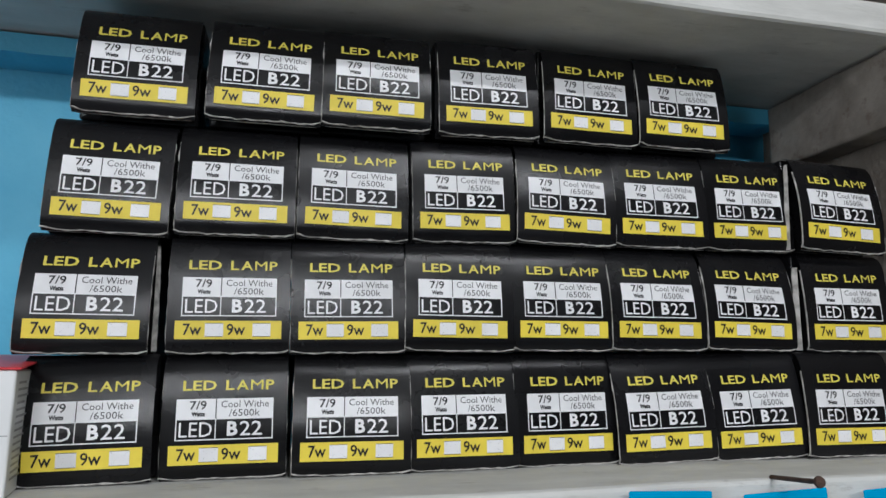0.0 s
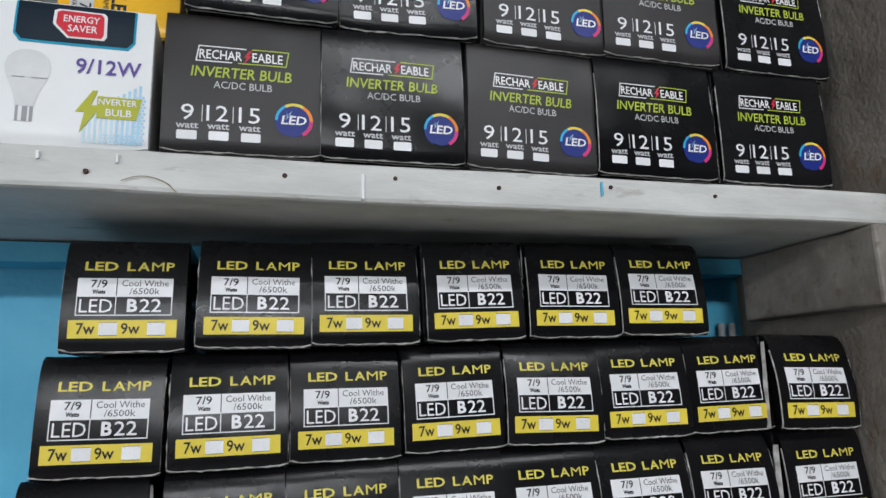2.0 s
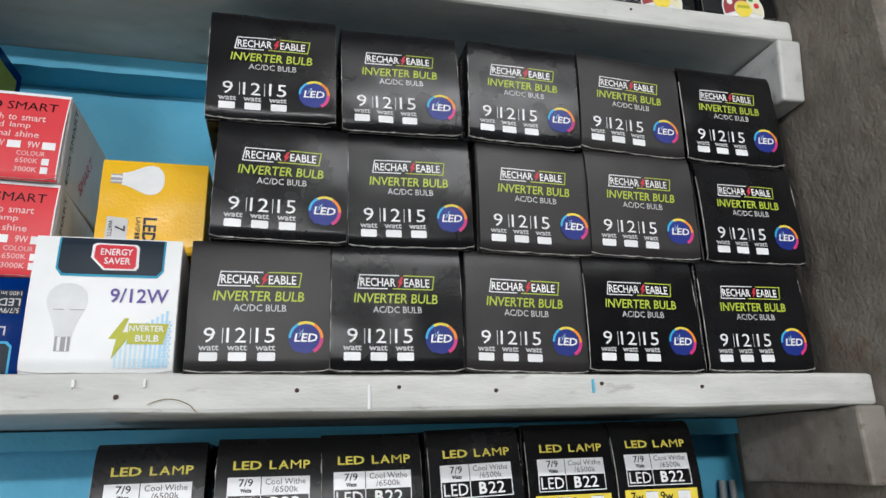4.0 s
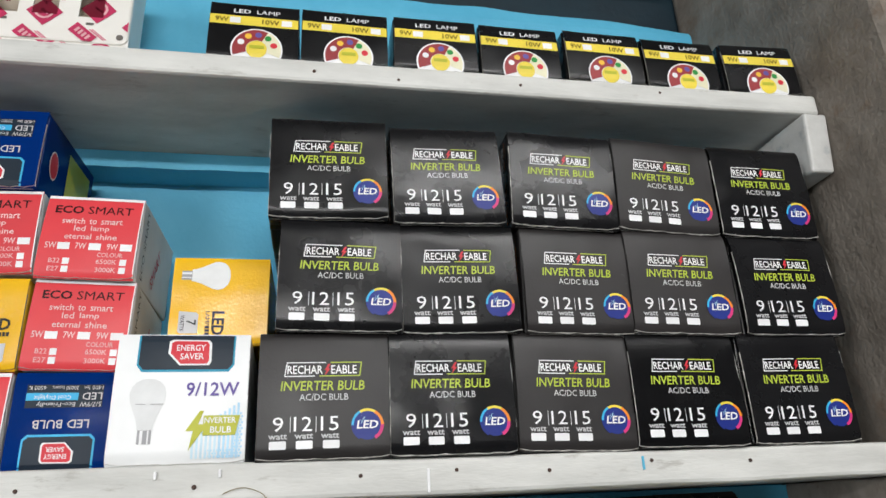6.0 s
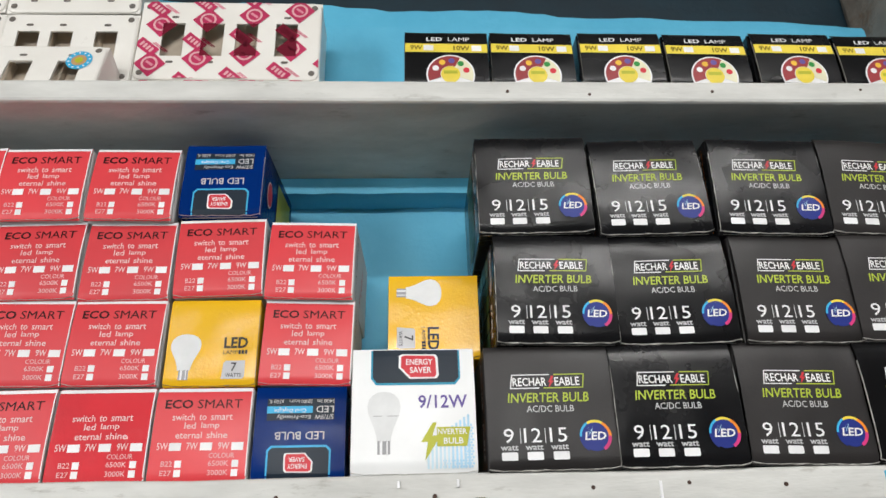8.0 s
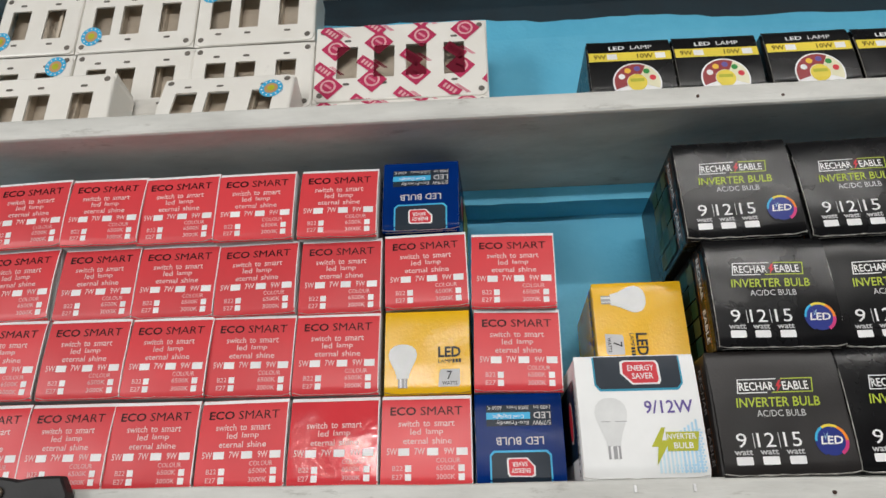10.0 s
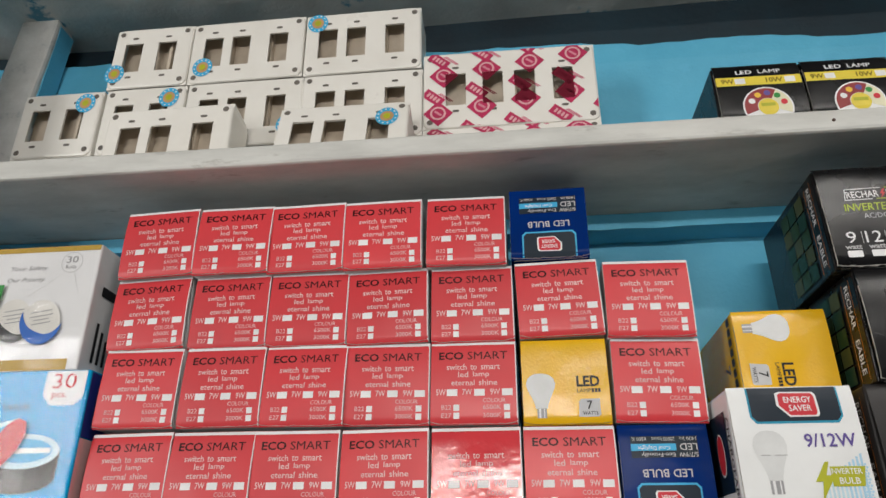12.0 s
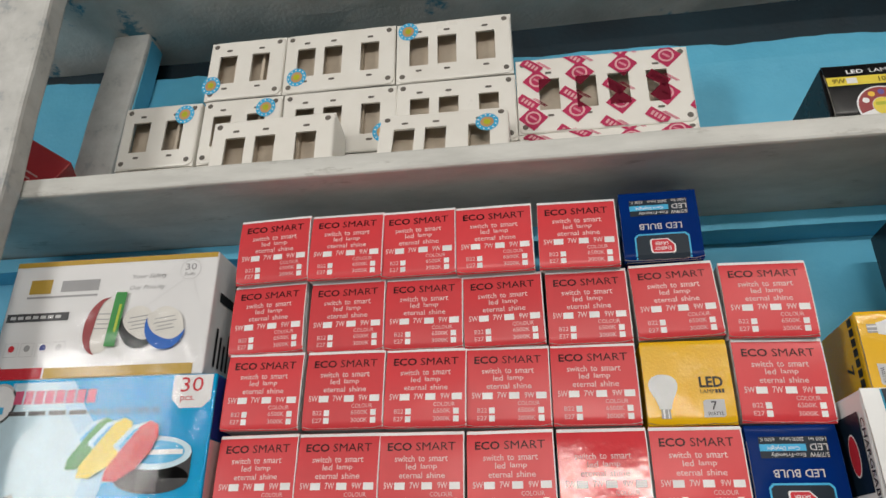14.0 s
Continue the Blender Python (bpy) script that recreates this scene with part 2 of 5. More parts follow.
def board(name, x0, x1, y0, y1, z0, z1, material, bevel=0.003, rough=0.0012, cells=0.03, label="", kind="structure", category="", sag=None):
    """A board with a finely uneven skin and worn edges; sag(x) lifts or drops it along its length."""
    bm = box_bm(x0, x1, y0, y1, z0, z1, bevel)
    n = [max(1, int((b - a) / cells)) for a, b in ((x0, x1), (y0, y1), (z0, z1))]
    for axis, k in enumerate(n):
        lo, hi = ((x0, x1), (y0, y1), (z0, z1))[axis]
        for i in range(1, min(k, 40)):
            co, no = Vector((0, 0, 0)), Vector((0, 0, 0))
            co[axis], no[axis] = lo + (hi - lo) * i / min(k, 40), 1
            bmesh.ops.bisect_plane(bm, geom=bm.verts[:] + bm.edges[:] + bm.faces[:], plane_co=co, plane_no=no)
    for v in bm.verts:
        v.co += rough * Vector((0.5, 1, 1)) * noise.noise(v.co * 23) + Vector((0, 0.6, 1)) * rough * 1.5 * noise.noise(v.co * 5)
        if sag:
            v.co.z += sag(v.co.x)
    return tagged(obj(name, bm, material), label, category, kind=kind)


TEXT_CACHE = {}


def text_shape(s, bold=0.0):
    """Flat letters of the built-in font, scaled to a unit box: points and faces."""
    bold = 0.0 if set("M") & set(s) else bold
    key = (s, bold)
    if key not in TEXT_CACHE:
        cu = bpy.data.curves.new("letters", "FONT")
        cu.body, cu.resolution_u, cu.offset, cu.fill_mode = s, 2, bold, "FRONT"
        ob = new("letters", cu)
        bpy.context.view_layer.update()
        me = bpy.data.meshes.new_from_object(ob.evaluated_get(bpy.context.evaluated_depsgraph_get()))
        pts = [tuple(v.co[:2]) for v in me.vertices]
        faces = [tuple(p.vertices) for p in me.polygons]
        bpy.data.objects.remove(ob)
        bpy.data.meshes.remove(me)
        xs, ys = [p[0] for p in pts], [p[1] for p in pts]
        w, hh = max(xs) - min(xs), max(ys) - min(ys)
        TEXT_CACHE[key] = ([((p[0] - min(xs)) / w, (p[1] - min(ys)) / hh) for p in pts], faces)
    return TEXT_CACHE[key]


def T(s, x, z, w, h, bold=0.0, slant=0.0):
    """Letters with their left bottom at x, z."""
    pts, faces = text_shape(s, bold)
    return [(x + p[0] * w + slant * p[1] * h, z + p[1] * h) for p in pts], faces


def rect(x0, z0, x1, z1, r=0.0, n=4, rows=1):
    if r <= 0:
        pts, faces = [], []
        for i in range(rows + 1):
            z = z0 + (z1 - z0) * i / rows
            pts += [(x0, z), (x1, z)]
        for i in range(rows):
            faces.append((2 * i, 2 * i + 1, 2 * i + 3, 2 * i + 2))
        return pts, faces
    pts = []
    for cx, cz, a in ((x1 - r, z0 + r, -90), (x1 - r, z1 - r, 0), (x0 + r, z1 - r, 90), (x0 + r, z0 + r, 180)):
        for i in range(n + 1):
            t = radians(a + 90 * i / n)
            pts.append((cx + r * math.cos(t), cz + r * math.sin(t)))
    return pts, [tuple(range(len(pts)))]


def slanted(shape, k, z0):
    return [(x + k * (z - z0), z) for x, z in shape[0]], shape[1]


def disc(cx, cz, rx, rz=None, n=24, a0=0, a1=360):
    rz = rz or rx
    full = a1 - a0 >= 360
    m = n if full else n + 1
    pts = [(cx + rx * math.cos(radians(a0 + (a1 - a0) * i / n)), cz + rz * math.sin(radians(a0 + (a1 - a0) * i / n))) for i in range(m)]
    return pts, [tuple(range(len(pts)))]


def ring(cx, cz, r0, r1, n=28, a0=0, a1=360, sq=1.0):
    pts, faces = [], []
    for i in range(n + 1):
        t = radians(a0 + (a1 - a0) * i / n)
        pts += [(cx + r0 * math.cos(t), cz + sq * r0 * math.sin(t)), (cx + r1 * math.cos(t), cz + sq * r1 * math.sin(t))]
    for i in range(n):
        faces.append((2 * i, 2 * i + 1, 2 * i + 3, 2 * i + 2))
    return pts, faces


def poly(*p):
    return list(p), [tuple(range(len(p)))]


def frame_lines(x0, z0, x1, z1, w):
    out = [rect(x0, z0, x1, z0 + w), rect(x0, z1 - w, x1, z1), rect(x0, z0 + w, x0 + w, z1 - w), rect(x1 - w, z0 + w, x1, z1 - w)]
    return out


def outline(shape, w):
    """A closed line of width w along a convex shape."""
    p = shape[0]
    cx, cz = sum(a for a, _ in p) / len(p), sum(b for _, b in p) / len(p)
    sx, sz = max(abs(a - cx) for a, _ in p), max(abs(b - cz) for _, b in p)
    inner = [(cx + (a - cx) * (1 - w / sx), cz + (b - cz) * (1 - w / sz)) for a, b in p]
    n = len(p)
    return p + inner, [(i, (i + 1) % n, n + (i + 1) % n, n + i) for i in range(n)]


def turned(shape, angle, cx, cz):
    c, s = math.cos(radians(angle)), math.sin(radians(angle))
    return [(cx + (x - cx) * c - (z - cz) * s, cz + (x - cx) * s + (z - cz) * c) for x, z in shape[0]], shape[1]


def ink_bm(shapes, prof, off):
    bm = bmesh.new()
    wide = False
    for pts, faces in shapes:
        wide |= len(faces) < 40 and max(max(p[k] for p in pts) - min(p[k] for p in pts) for k in (0, 1)) > 0.0075
        vs = [bm.verts.new((x, 0.0, z)) for x, z in pts]
        for f in faces:
            if len(set(f)) > 2:
                try:
                    bm.faces.new([vs[i] for i in f])
                except ValueError:
                    pass
    if wide and prof(0.0, 0.0) != prof(0.011, 0.013):
        for axis in (0, 2):
            lo, hi = min(v.co[axis] for v in bm.verts), max(v.co[axis] for v in bm.verts)
            k = math.ceil((hi - lo) / 0.005)
            for i in range(1, k):
                co, no = Vector((0, 0, 0)), Vector((0, 0, 0))
                co[axis], no[axis] = lo + (hi - lo) * i / k, 1
                bmesh.ops.bisect_plane(bm, geom=bm.verts[:] + bm.edges[:] + bm.faces[:], plane_co=co, plane_no=no)
    for v in bm.verts:
        v.co.y = prof(v.co.x, v.co.z) - off
    for f in bm.faces:
        f.normal_update()
        if f.normal.y > 0:
            f.normal_flip()
    return bm


def clipped(shape, x0, x1, z0, z1):
    """A convex shape cut to a rectangle, or None."""
    pts = shape[0]
    if len(pts) == 4 and len(shape[1][0]) == 4:
        pts = [pts[k] for k in shape[1][0]]
    for axis, lim, sign in ((0, x0, 1), (0, x1, -1), (1, z0, 1), (1, z1, -1)):
        out = []
        for a, b in zip(pts, pts[1:] + pts[:1]):
            da, db = sign * (a[axis] - lim), sign * (b[axis] - lim)
            if da >= 0:
                out.append(a)
            if da * db < 0:
                k = da / (da - db)
                out.append((a[0] + k * (b[0] - a[0]), a[1] + k * (b[1] - a[1])))
        pts = out
        if len(pts) < 3:
            return None
    return poly(*pts)


class Face:
    """Prints on one face of a carton: each print is a thin part that follows the card."""

    def __init__(self, root, prof=None, turn=0, centre=(0, 0), m=None):
        self.root, self.prof, self.turn, self.centre, self.m = root, prof or (lambda x, z: 0.0), turn, centre, m
        self.level = 0

    def add(self, name, material, shapes, level=1, label=""):
        if self.turn:
            shapes = [turned(s, self.turn, *self.centre) for s in shapes]
        return part(name, ink_bm(shapes, self.prof, 0.0001 + 0.00022 * level), material, self.root, label, m=self.m)


def flap_profile(H, lean, top_r, bottom_r, dent=0.0, seed=0.0):
    def prof(x, z):
        u = min(max(z / H, 0.0), 1.0)
        y = lean * (u - 1.0) + lean * 0.35 * math.sin(math.pi * u) * -1
        if u > 0.84:
            k = (u - 0.84) / 0.16
            y += top_r * (1 - math.sqrt(max(0.0, 1 - k * k)))
        if u < 0.07:
            y += bottom_r * ((0.07 - u) / 0.07) ** 2
        return y + dent * noise.noise((x * 40 + seed, z * 40, seed))
    return prof


def flap_bm(W, H, prof, thick=0.0007, nx=14, nz=20):
    bm = bmesh.new()
    grid = []
    for side in (0, 1):
        rows = []
        for j in range(nz + 1):
            u = j / nz
            z = H * (1 - (1 - u) ** 1.15) if u > 0.5 else H * u * (1 - 0.5 ** 1.15) / 0.5
            z = min(z, H)
            rows.append([bm.verts.new((-W / 2 + W * i / nx, prof(-W / 2 + W * i / nx, z) + side * thick, z)) for i in range(nx + 1)])
        grid.append(rows)
    f, b = grid
    rim = {}

    def R(v):
        if v not in rim:
            rim[v] = bm.verts.new(v.co)
        return rim[v]

    for j in range(nz):
        for i in range(nx):
            bm.faces.new((f[j][i], f[j][i + 1], f[j + 1][i + 1], f[j + 1][i]))
            bm.faces.new((b[j][i], b[j + 1][i], b[j + 1][i + 1], b[j][i + 1]))
    for i in range(nx):
        bm.faces.new([R(v) for v in (f[0][i], b[0][i], b[0][i + 1], f[0][i + 1])])
        bm.faces.new([R(v) for v in (f[nz][i], f[nz][i + 1], b[nz][i + 1], b[nz][i])])
    for j in range(nz):
        bm.faces.new([R(v) for v in (f[j][0], f[j + 1][0], b[j + 1][0], b[j][0])])
        bm.faces.new([R(v) for v in (f[j][nx], b[j][nx], b[j + 1][nx], f[j + 1][nx])])
    return bm


def worn_line_bm(points, width, seed):
    """A thin uneven ridge of bare board along a worn fold."""
    bm = bmesh.new()
    prev = None
    for i, (x, y, z) in enumerate(points):
        w = width * (0.35 + 0.9 * abs(noise.noise((i * 0.7 + seed, seed, 0.3))))
        q = [bm.verts.new((x, y, z - w * 0.5)), bm.verts.new((x, y - 0.0006, z)), bm.verts.new((x, y, z + w * 0.5)), bm.verts.new((x, y + 0.0012, z))]
        if prev:
            for k in range(4):
                bm.faces.new((prev[k], prev[(k + 1) % 4], q[(k + 1) % 4], q[k]))
        else:
            bm.faces.new(q)
        prev = q
    bm.faces.new(prev[::-1])
    return bm


def carton(root, W, H, D, prof, card, side=None, wear=0.0, seed=1.0, board_mat=None, open_side=0.0):
    """Body, front flap, the dull inner flap that peeps out under it, and worn folds."""
    front = max(prof(0, H * k / 10.0) for k in range(11)) + 0.0012
    bm = box_bm(-W / 2, W / 2, front, D, 0.0002, H - 0.0003, 0.0014, 2)
    for v in bm.verts:
        if front + 0.01 < v.co.y < D - 0.01:
            continue
        v.co.x += 0.0006 * noise.noise(v.co * 30 + Vector((seed, 0, 0)))
    part("carton", bm, side or card, root)
    part("front_flap", flap_bm(W - 0.0004, H, prof), card, root, smooth=True)
    lip = flap_bm(W * 0.93, H * 0.6, lambda x, z: prof(x, z) + 0.0016 + 0.0006 * math.sin(x * 90 + seed), 0.0006, 6, 6)
    part("inner_flap", lip, board_mat or GREY_BOARD, root, "bare grey board inner flap")
    if wear:
        n = 26
        pts = []
        for i in range(n + 1):
            x, lift = -W / 2 + W * i / n, 0.0014 * (abs(i / n - 0.5) * 2) ** 8
            z = 0.0007 + lift + 0.0006 * noise.noise((i * 0.5, seed, 0))
            pts.append((x, prof(x, max(z, 0.0)) - 0.0004, z))
        part("worn_fold", worn_line_bm(pts, wear, seed), board_mat or GREY_BOARD, root, "worn pale fold along the bottom")
        for sgn in (-1, 1):
            if wear > 0.0015 and noise.noise((seed * 1.7, sgn * 3.0, 2.5)) > -0.1:
                r = 0.004 + 0.003 * abs(noise.noise((seed, sgn, 7.0)))
                chip = [(sgn * W / 2 * 0.992, 0.0006)] + [(sgn * (W / 2 * 0.992 - r * (0.6 + 0.5 * noise.noise((k * 1.3, seed, 4.0))) * math.cos(radians(15 * k))), 0.0006 + 1.7 * r * (0.6 + 0.5 * noise.noise((k * 1.3, seed, 9.0))) * math.sin(radians(15 * k))) for k in range(7)]
                part("chipped_corner", ink_bm([poly(*chip)], prof, 0.00035), board_mat or GREY_BOARD, root, "corner rubbed down to pale board")
        for sgn in (-1, 1):
            if noise.noise((seed * 3.1, sgn, 0.5)) > -0.25:
                pts = [(sgn * W / 2 - sgn * 0.0002, prof(0, H * (0.02 + 0.8 * i / 20)) + 0.0005, H * (0.02 + 0.8 * i / 20)) for i in range(21)]
                bmv = bmesh.new()
                prev = None
                for i, (x, y, z) in enumerate(pts):
                    w = wear * 0.5 * max(0.05, 0.4 + noise.noise((i * 0.45, seed, sgn * 2.0)))
                    q = [bmv.verts.new((x - w, y, z)), bmv.verts.new((x, y - 0.0005, z)), bmv.verts.new((x + w * 0.6, y, z)), bmv.verts.new((x, y + 0.001, z))]
                    if prev:
                        for k in range(4):
                            bmv.faces.new((prev[k], prev[(k + 1) % 4], q[(k + 1) % 4], q[k]))
                    prev = q
                part("worn_corner", bmv, board_mat or GREY_BOARD, root, "chipped pale corner fold")


def seat(root, x, y, z, rz=0.0, ry=0.0, rx=0.0):
    root.matrix_basis = pose(x, y, z, rx, ry, rz)
    return root


def swarm(models, spots, group):
    """Stands copies of the models on the spots: (model, x, y, z, rz, ry); the first use of a model is the model itself."""
    used, out = set(), []
    for k, x, y, z, rz, ry in spots:
        m = pose(x, y, z, 0, ry, rz)
        if k not in used:
            used.add(k)
            models[k].matrix_basis = m @ Matrix.Diagonal((*models[k].scale, 1))
            tagged(models[k], group=group)
            out.append(models[k])
        else:
            out.append(copy_thing(models[k], m))
    return out


# ---- structure ----
TOP_Z, MID_Z, LOW_Z = 2.040, 1.728, 1.4168
WALL_Y = 0.53


def low_lift(x):
    """The lower shelf climbs a little towards the partition."""
    return 0.0200 * x


def mid_lift(x):
    """The middle shelf rises slightly towards the post."""
    return -0.0060 * min(x, 0.0)


SHELF_MID = board("shelf_middle", -1.6, 0.4955, 0.352, 0.515, 1.7045, MID_Z, PAINTED_WOOD, label="white painted wooden shelf board with nail holes and scuffs", sag=mid_lift)
board("shelf_upper", -1.6, 0.4955, 0.362, 0.515, 2.0195, TOP_Z, PAINTED_WOOD, label="white painted wooden shelf board, chipped and dirty along the edge")
board("shelf_lower", -1.6, 0.4955, 0.334, 0.53, 1.3905, LOW_Z, PAINTED_WOOD, label="scuffed white painted wooden shelf board", sag=low_lift)
board("shelf_top", -1.6, 0.75, 0.43, 0.62, 2.338, 2.365, OLD_PAINT, rough=0.003, cells=0.06, label="old white shelf underside with peeling paint and blue smears")


def ragged_wall():
    """The blue back wall; its plaster stops in an uneven line under the top board."""
    bm = bmesh.new()
    n = 150
    front, back = [], []
    zs = [0.0, 1.2, 1.6, 1.9, 2.1, 2.2, 2.235]
    for i in range(n + 1):
        x = -1.7 + 2.5 * i / n
        top = 2.266 + 0.006 * noise.noise((x * 9, 0, 0)) + 0.003 * noise.noise((x * 40, 3, 0)) - 0.038 * (x + 0.1)
        col = [bm.verts.new((x, WALL_Y + 0.002 * noise.noise((x * 8, z * 8, 1)), z)) for z in zs] + [bm.verts.new((x, WALL_Y + 0.003, top)), bm.verts.new((x, WALL_Y + 0.03, top + 0.004))]
        front.append(col)
    for i in range(n):
        for j in range(len(front[0]) - 1):
            bm.faces.new((front[i][j], front[i + 1][j], front[i + 1][j + 1], front[i][j + 1]))
    return tagged(obj("wall_back", bm, BLUE_WALL, smooth=False), "bright blue painted plaster wall behind the shelves", "wall", kind="structure")


ragged_wall()
board("wall_recess", -1.7, 0.8, 0.558, 0.60, 2.15, 2.37, NAVY_WALL, cells=0.2, label="dark navy recess above the blue plaster", category="wall")


def ledge(name, z_top, x0, x1, drop):
    """A rough strip of blue plaster under a shelf board."""
    bm = bmesh.new()
    n = 120
    rows = []
    for i in range(n + 1):
        x = x0 + (x1 - x0) * i / n
        zb = z_top - drop + 0.0016 * noise.noise((x * 30, z_top, 0)) + 0.001 * noise.noise((x * 90, z_top, 2))
        rows.append([bm.verts.new((x, 0.492, z_top)), bm.verts.new((x, 0.493, zb)), bm.verts.new((x, WALL_Y + 0.002, zb + 0.001)), bm.verts.new((x, WALL_Y + 0.002, z_top))])
    for i in range(n):
        for j in range(4):
            bm.faces.new((rows[i][j], rows[i][(j + 1) % 4], rows[i + 1][(j + 1) % 4], rows[i + 1][j]))
    bmesh.ops.recalc_face_normals(bm, faces=bm.faces)
    return tagged(obj(name, bm, BLUE_WALL), "rough blue plaster strip under the shelf board", "trim", kind="structure")


ledge("trim_middle", 1.7030, -1.6, 0.49, 0.013)
ledge("trim_upper", 2.0185, -1.6, 0.49, 0.016)

# stained plaster partition at the end of the shelves, and the room that closes the place
board("wall_partition", 0.498, 0.64, 0.272, 0.56, 0.0, 2.336, PLASTER, bevel=0.012, rough=0.005, cells=0.05, label="stained grey plaster partition with brown patches")
board("floor", -3.6, 1.8, -2.5, 0.6, -0.05, 0.0, FLOOR_TILE, cells=1.0, label="pale tiled shop floor")
board("ceiling", -3.6, 1.8, -2.5, 0.7, 2.95, 3.0, ROOM_WALL, cells=1.0, label="plain painted ceiling")
board("wall_left", -3.65, -3.6, -2.5, 0.6, 0.0, 2.95, ROOM_WALL, cells=1.0, label="plain painted side wall")
board("wall_right", 1.8, 1.85, -2.5, 0.6, 0.0, 2.95, ROOM_WALL, cells=1.0, label="plain painted side wall")
board("wall_front", -2.2, 1.8, -2.45, -2.4, 0.0, 2.95, ROOM_WALL, cells=1.0, label="plain painted wall beside the open shop front")
board("wall_front_side", -3.6, -3.12, -2.45, -2.4, 0.0, 2.95, ROOM_WALL, cells=1.0, label="plain painted wall beside the open shop front")
board("wall_lintel", -3.12, -2.2, -2.45, -2.4, 2.75, 2.95, ROOM_WALL, cells=1.0, label="plain painted wall above the open shop front")
board("wall_end", 0.64, 1.8, 0.545, 0.56, 0.0, 2.95, BLUE_WALL, cells=0.5, label="blue painted wall beyond the partition")
board("wall_upper", -3.6, 1.8, 0.60, 0.65, 2.39, 2.95, ROOM_WALL, cells=1.0, label="plain painted wall above the shelves")


def batten(name, x0, x1, y0, y1, z0, z1, label, end_cut=0.0, paint=None):
    bm = box_bm(x0, x1, y0, y1, z0, z1, 0.0025, 2)
    for k in range(1, 8):
        bmesh.ops.bisect_plane(bm, geom=bm.verts[:] + bm.edges[:] + bm.faces[:], plane_co=(0, y0 + (y1 - y0) * k / 8, 0), plane_no=(0, 1, 0))
    for v in bm.verts:
        v.co += 0.0012 * Vector((noise.noise(v.co * 31), 0, noise.noise(v.co * 27)))
        if v.co.y < y0 + 0.004 and v.co.z < (z0 + z1) / 2:
            v.co.y += end_cut
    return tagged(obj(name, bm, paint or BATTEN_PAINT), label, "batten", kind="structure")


# lower batten in the shade-darkened paint, upper one in the pale post paint
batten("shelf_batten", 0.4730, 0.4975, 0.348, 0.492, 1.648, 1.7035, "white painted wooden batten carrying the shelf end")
batten("shelf_batten", 0.4740, 0.4975, 0.358, 0.492, 1.962, 2.0185, "white painted wooden batten carrying the shelf end", 0.006, POST_PAINT)


def leaning_post(name, x, w, y0, y1, z0, z1, lean, label):
    bm = box_bm(x - w, x, y0, y1, z0, z1, 0.004, 2)
    for k in range(1, 14):
        bmesh.ops.bisect_plane(bm, geom=bm.verts[:] + bm.edges[:] + bm.faces[:], plane_co=(0, 0, z0 + (z1 - z0) * k / 14), plane_no=(0, 0, 1))
    for v in bm.verts:
        v.co.x += -lean * (v.co.z - 2.02) + 0.003 * noise.noise(v.co * 11)
        v.co.y += 0.0025 * noise.noise(v.co * 13 + Vector((5, 0, 0)))
    return tagged(obj(name, bm, POST_PAINT), label, "post", kind="structure")


leaning_post("post_front", -0.786, 0.15, 0.335, 0.3605, 1.40, 2.50, 0.035, "white painted wooden post in front of the shelf end")
INNER = leaning_post("post_inner", -0.804, 0.050, 0.492, 0.528, 2.041, 2.337, -0.050, "dirty white wooden upright with blue paint on its side")


bm_ = box_bm(-0.8045, -0.8020, 0.500, 0.527, 2.05, 2.33, 0.0004, 1)
for v_ in bm_.verts:
    v_.co.x += 0.050 * (v_.co.z - 2.02)
part("blue_side", bm_, BLUE_WALL, INNER, "side smeared with blue wall paint")


# ---- small structure details ----
def nail_hole(x, y, z):
    bm = bmesh.new()
    bmesh.ops.create_cone(bm, cap_ends=True, segments=9, radius1=0.0016, radius2=0.0012, depth=0.002)
    bmesh.ops.rotate(bm, verts=bm.verts, matrix=Matrix.Rotation(radians(90), 3, "X"))
    bmesh.ops.translate(bm, verts=bm.verts, vec=(x, y, z))
    return tagged(obj("nail_head", bm, RUST), "small dark rusty nail head in the shelf edge", "nail", "nails in the shelf edges")


for nx_, nz_ in ((-0.0300, 1.715), (0.0720, 1.718), (0.1350, 1.7195), (0.1990, 1.717), (0.2740, 1.721), (0.3500, 1.7185), (-0.13, 1.7165)):
    nail_hole(nx_, 0.352, nz_)
for nx_, nz_ in ((0.037, 2.029), (0.105, 2.026), (0.209, 2.029), (0.337, 2.031)):
    nail_hole(nx_, 0.362, nz_)


def shelf_mark(name, material, x, z, w, h, turn, label):
    """A thin raised dab of paint on the middle shelf's edge."""
    bm = box_bm(-w / 2, w / 2, -0.0008, 0.001, -h / 2, h / 2, 0.0003, 1)
    for v in bm.verts:
        v.co.x += 0.15 * w * noise.noise(v.co * 900)
    part(name, bm, material, SHELF_MID, label, m=pose(x, 0.3514, z, 0, turn, 0))


shelf_mark("paint_fleck", BLUE_WALL, 0.2675, 1.7195, 0.0015, 0.0090, 0, "fleck of blue wall paint")
for x_, z_, h_ in ((-0.0530, 1.7225, 0.0045), (-0.0150, 1.7225, 0.0048), (0.1160, 1.7135, 0.0150)):
    shelf_mark("paint_run", INK_WHITE, x_, z_, 0.0018, h_, 0, "run of thick white paint")


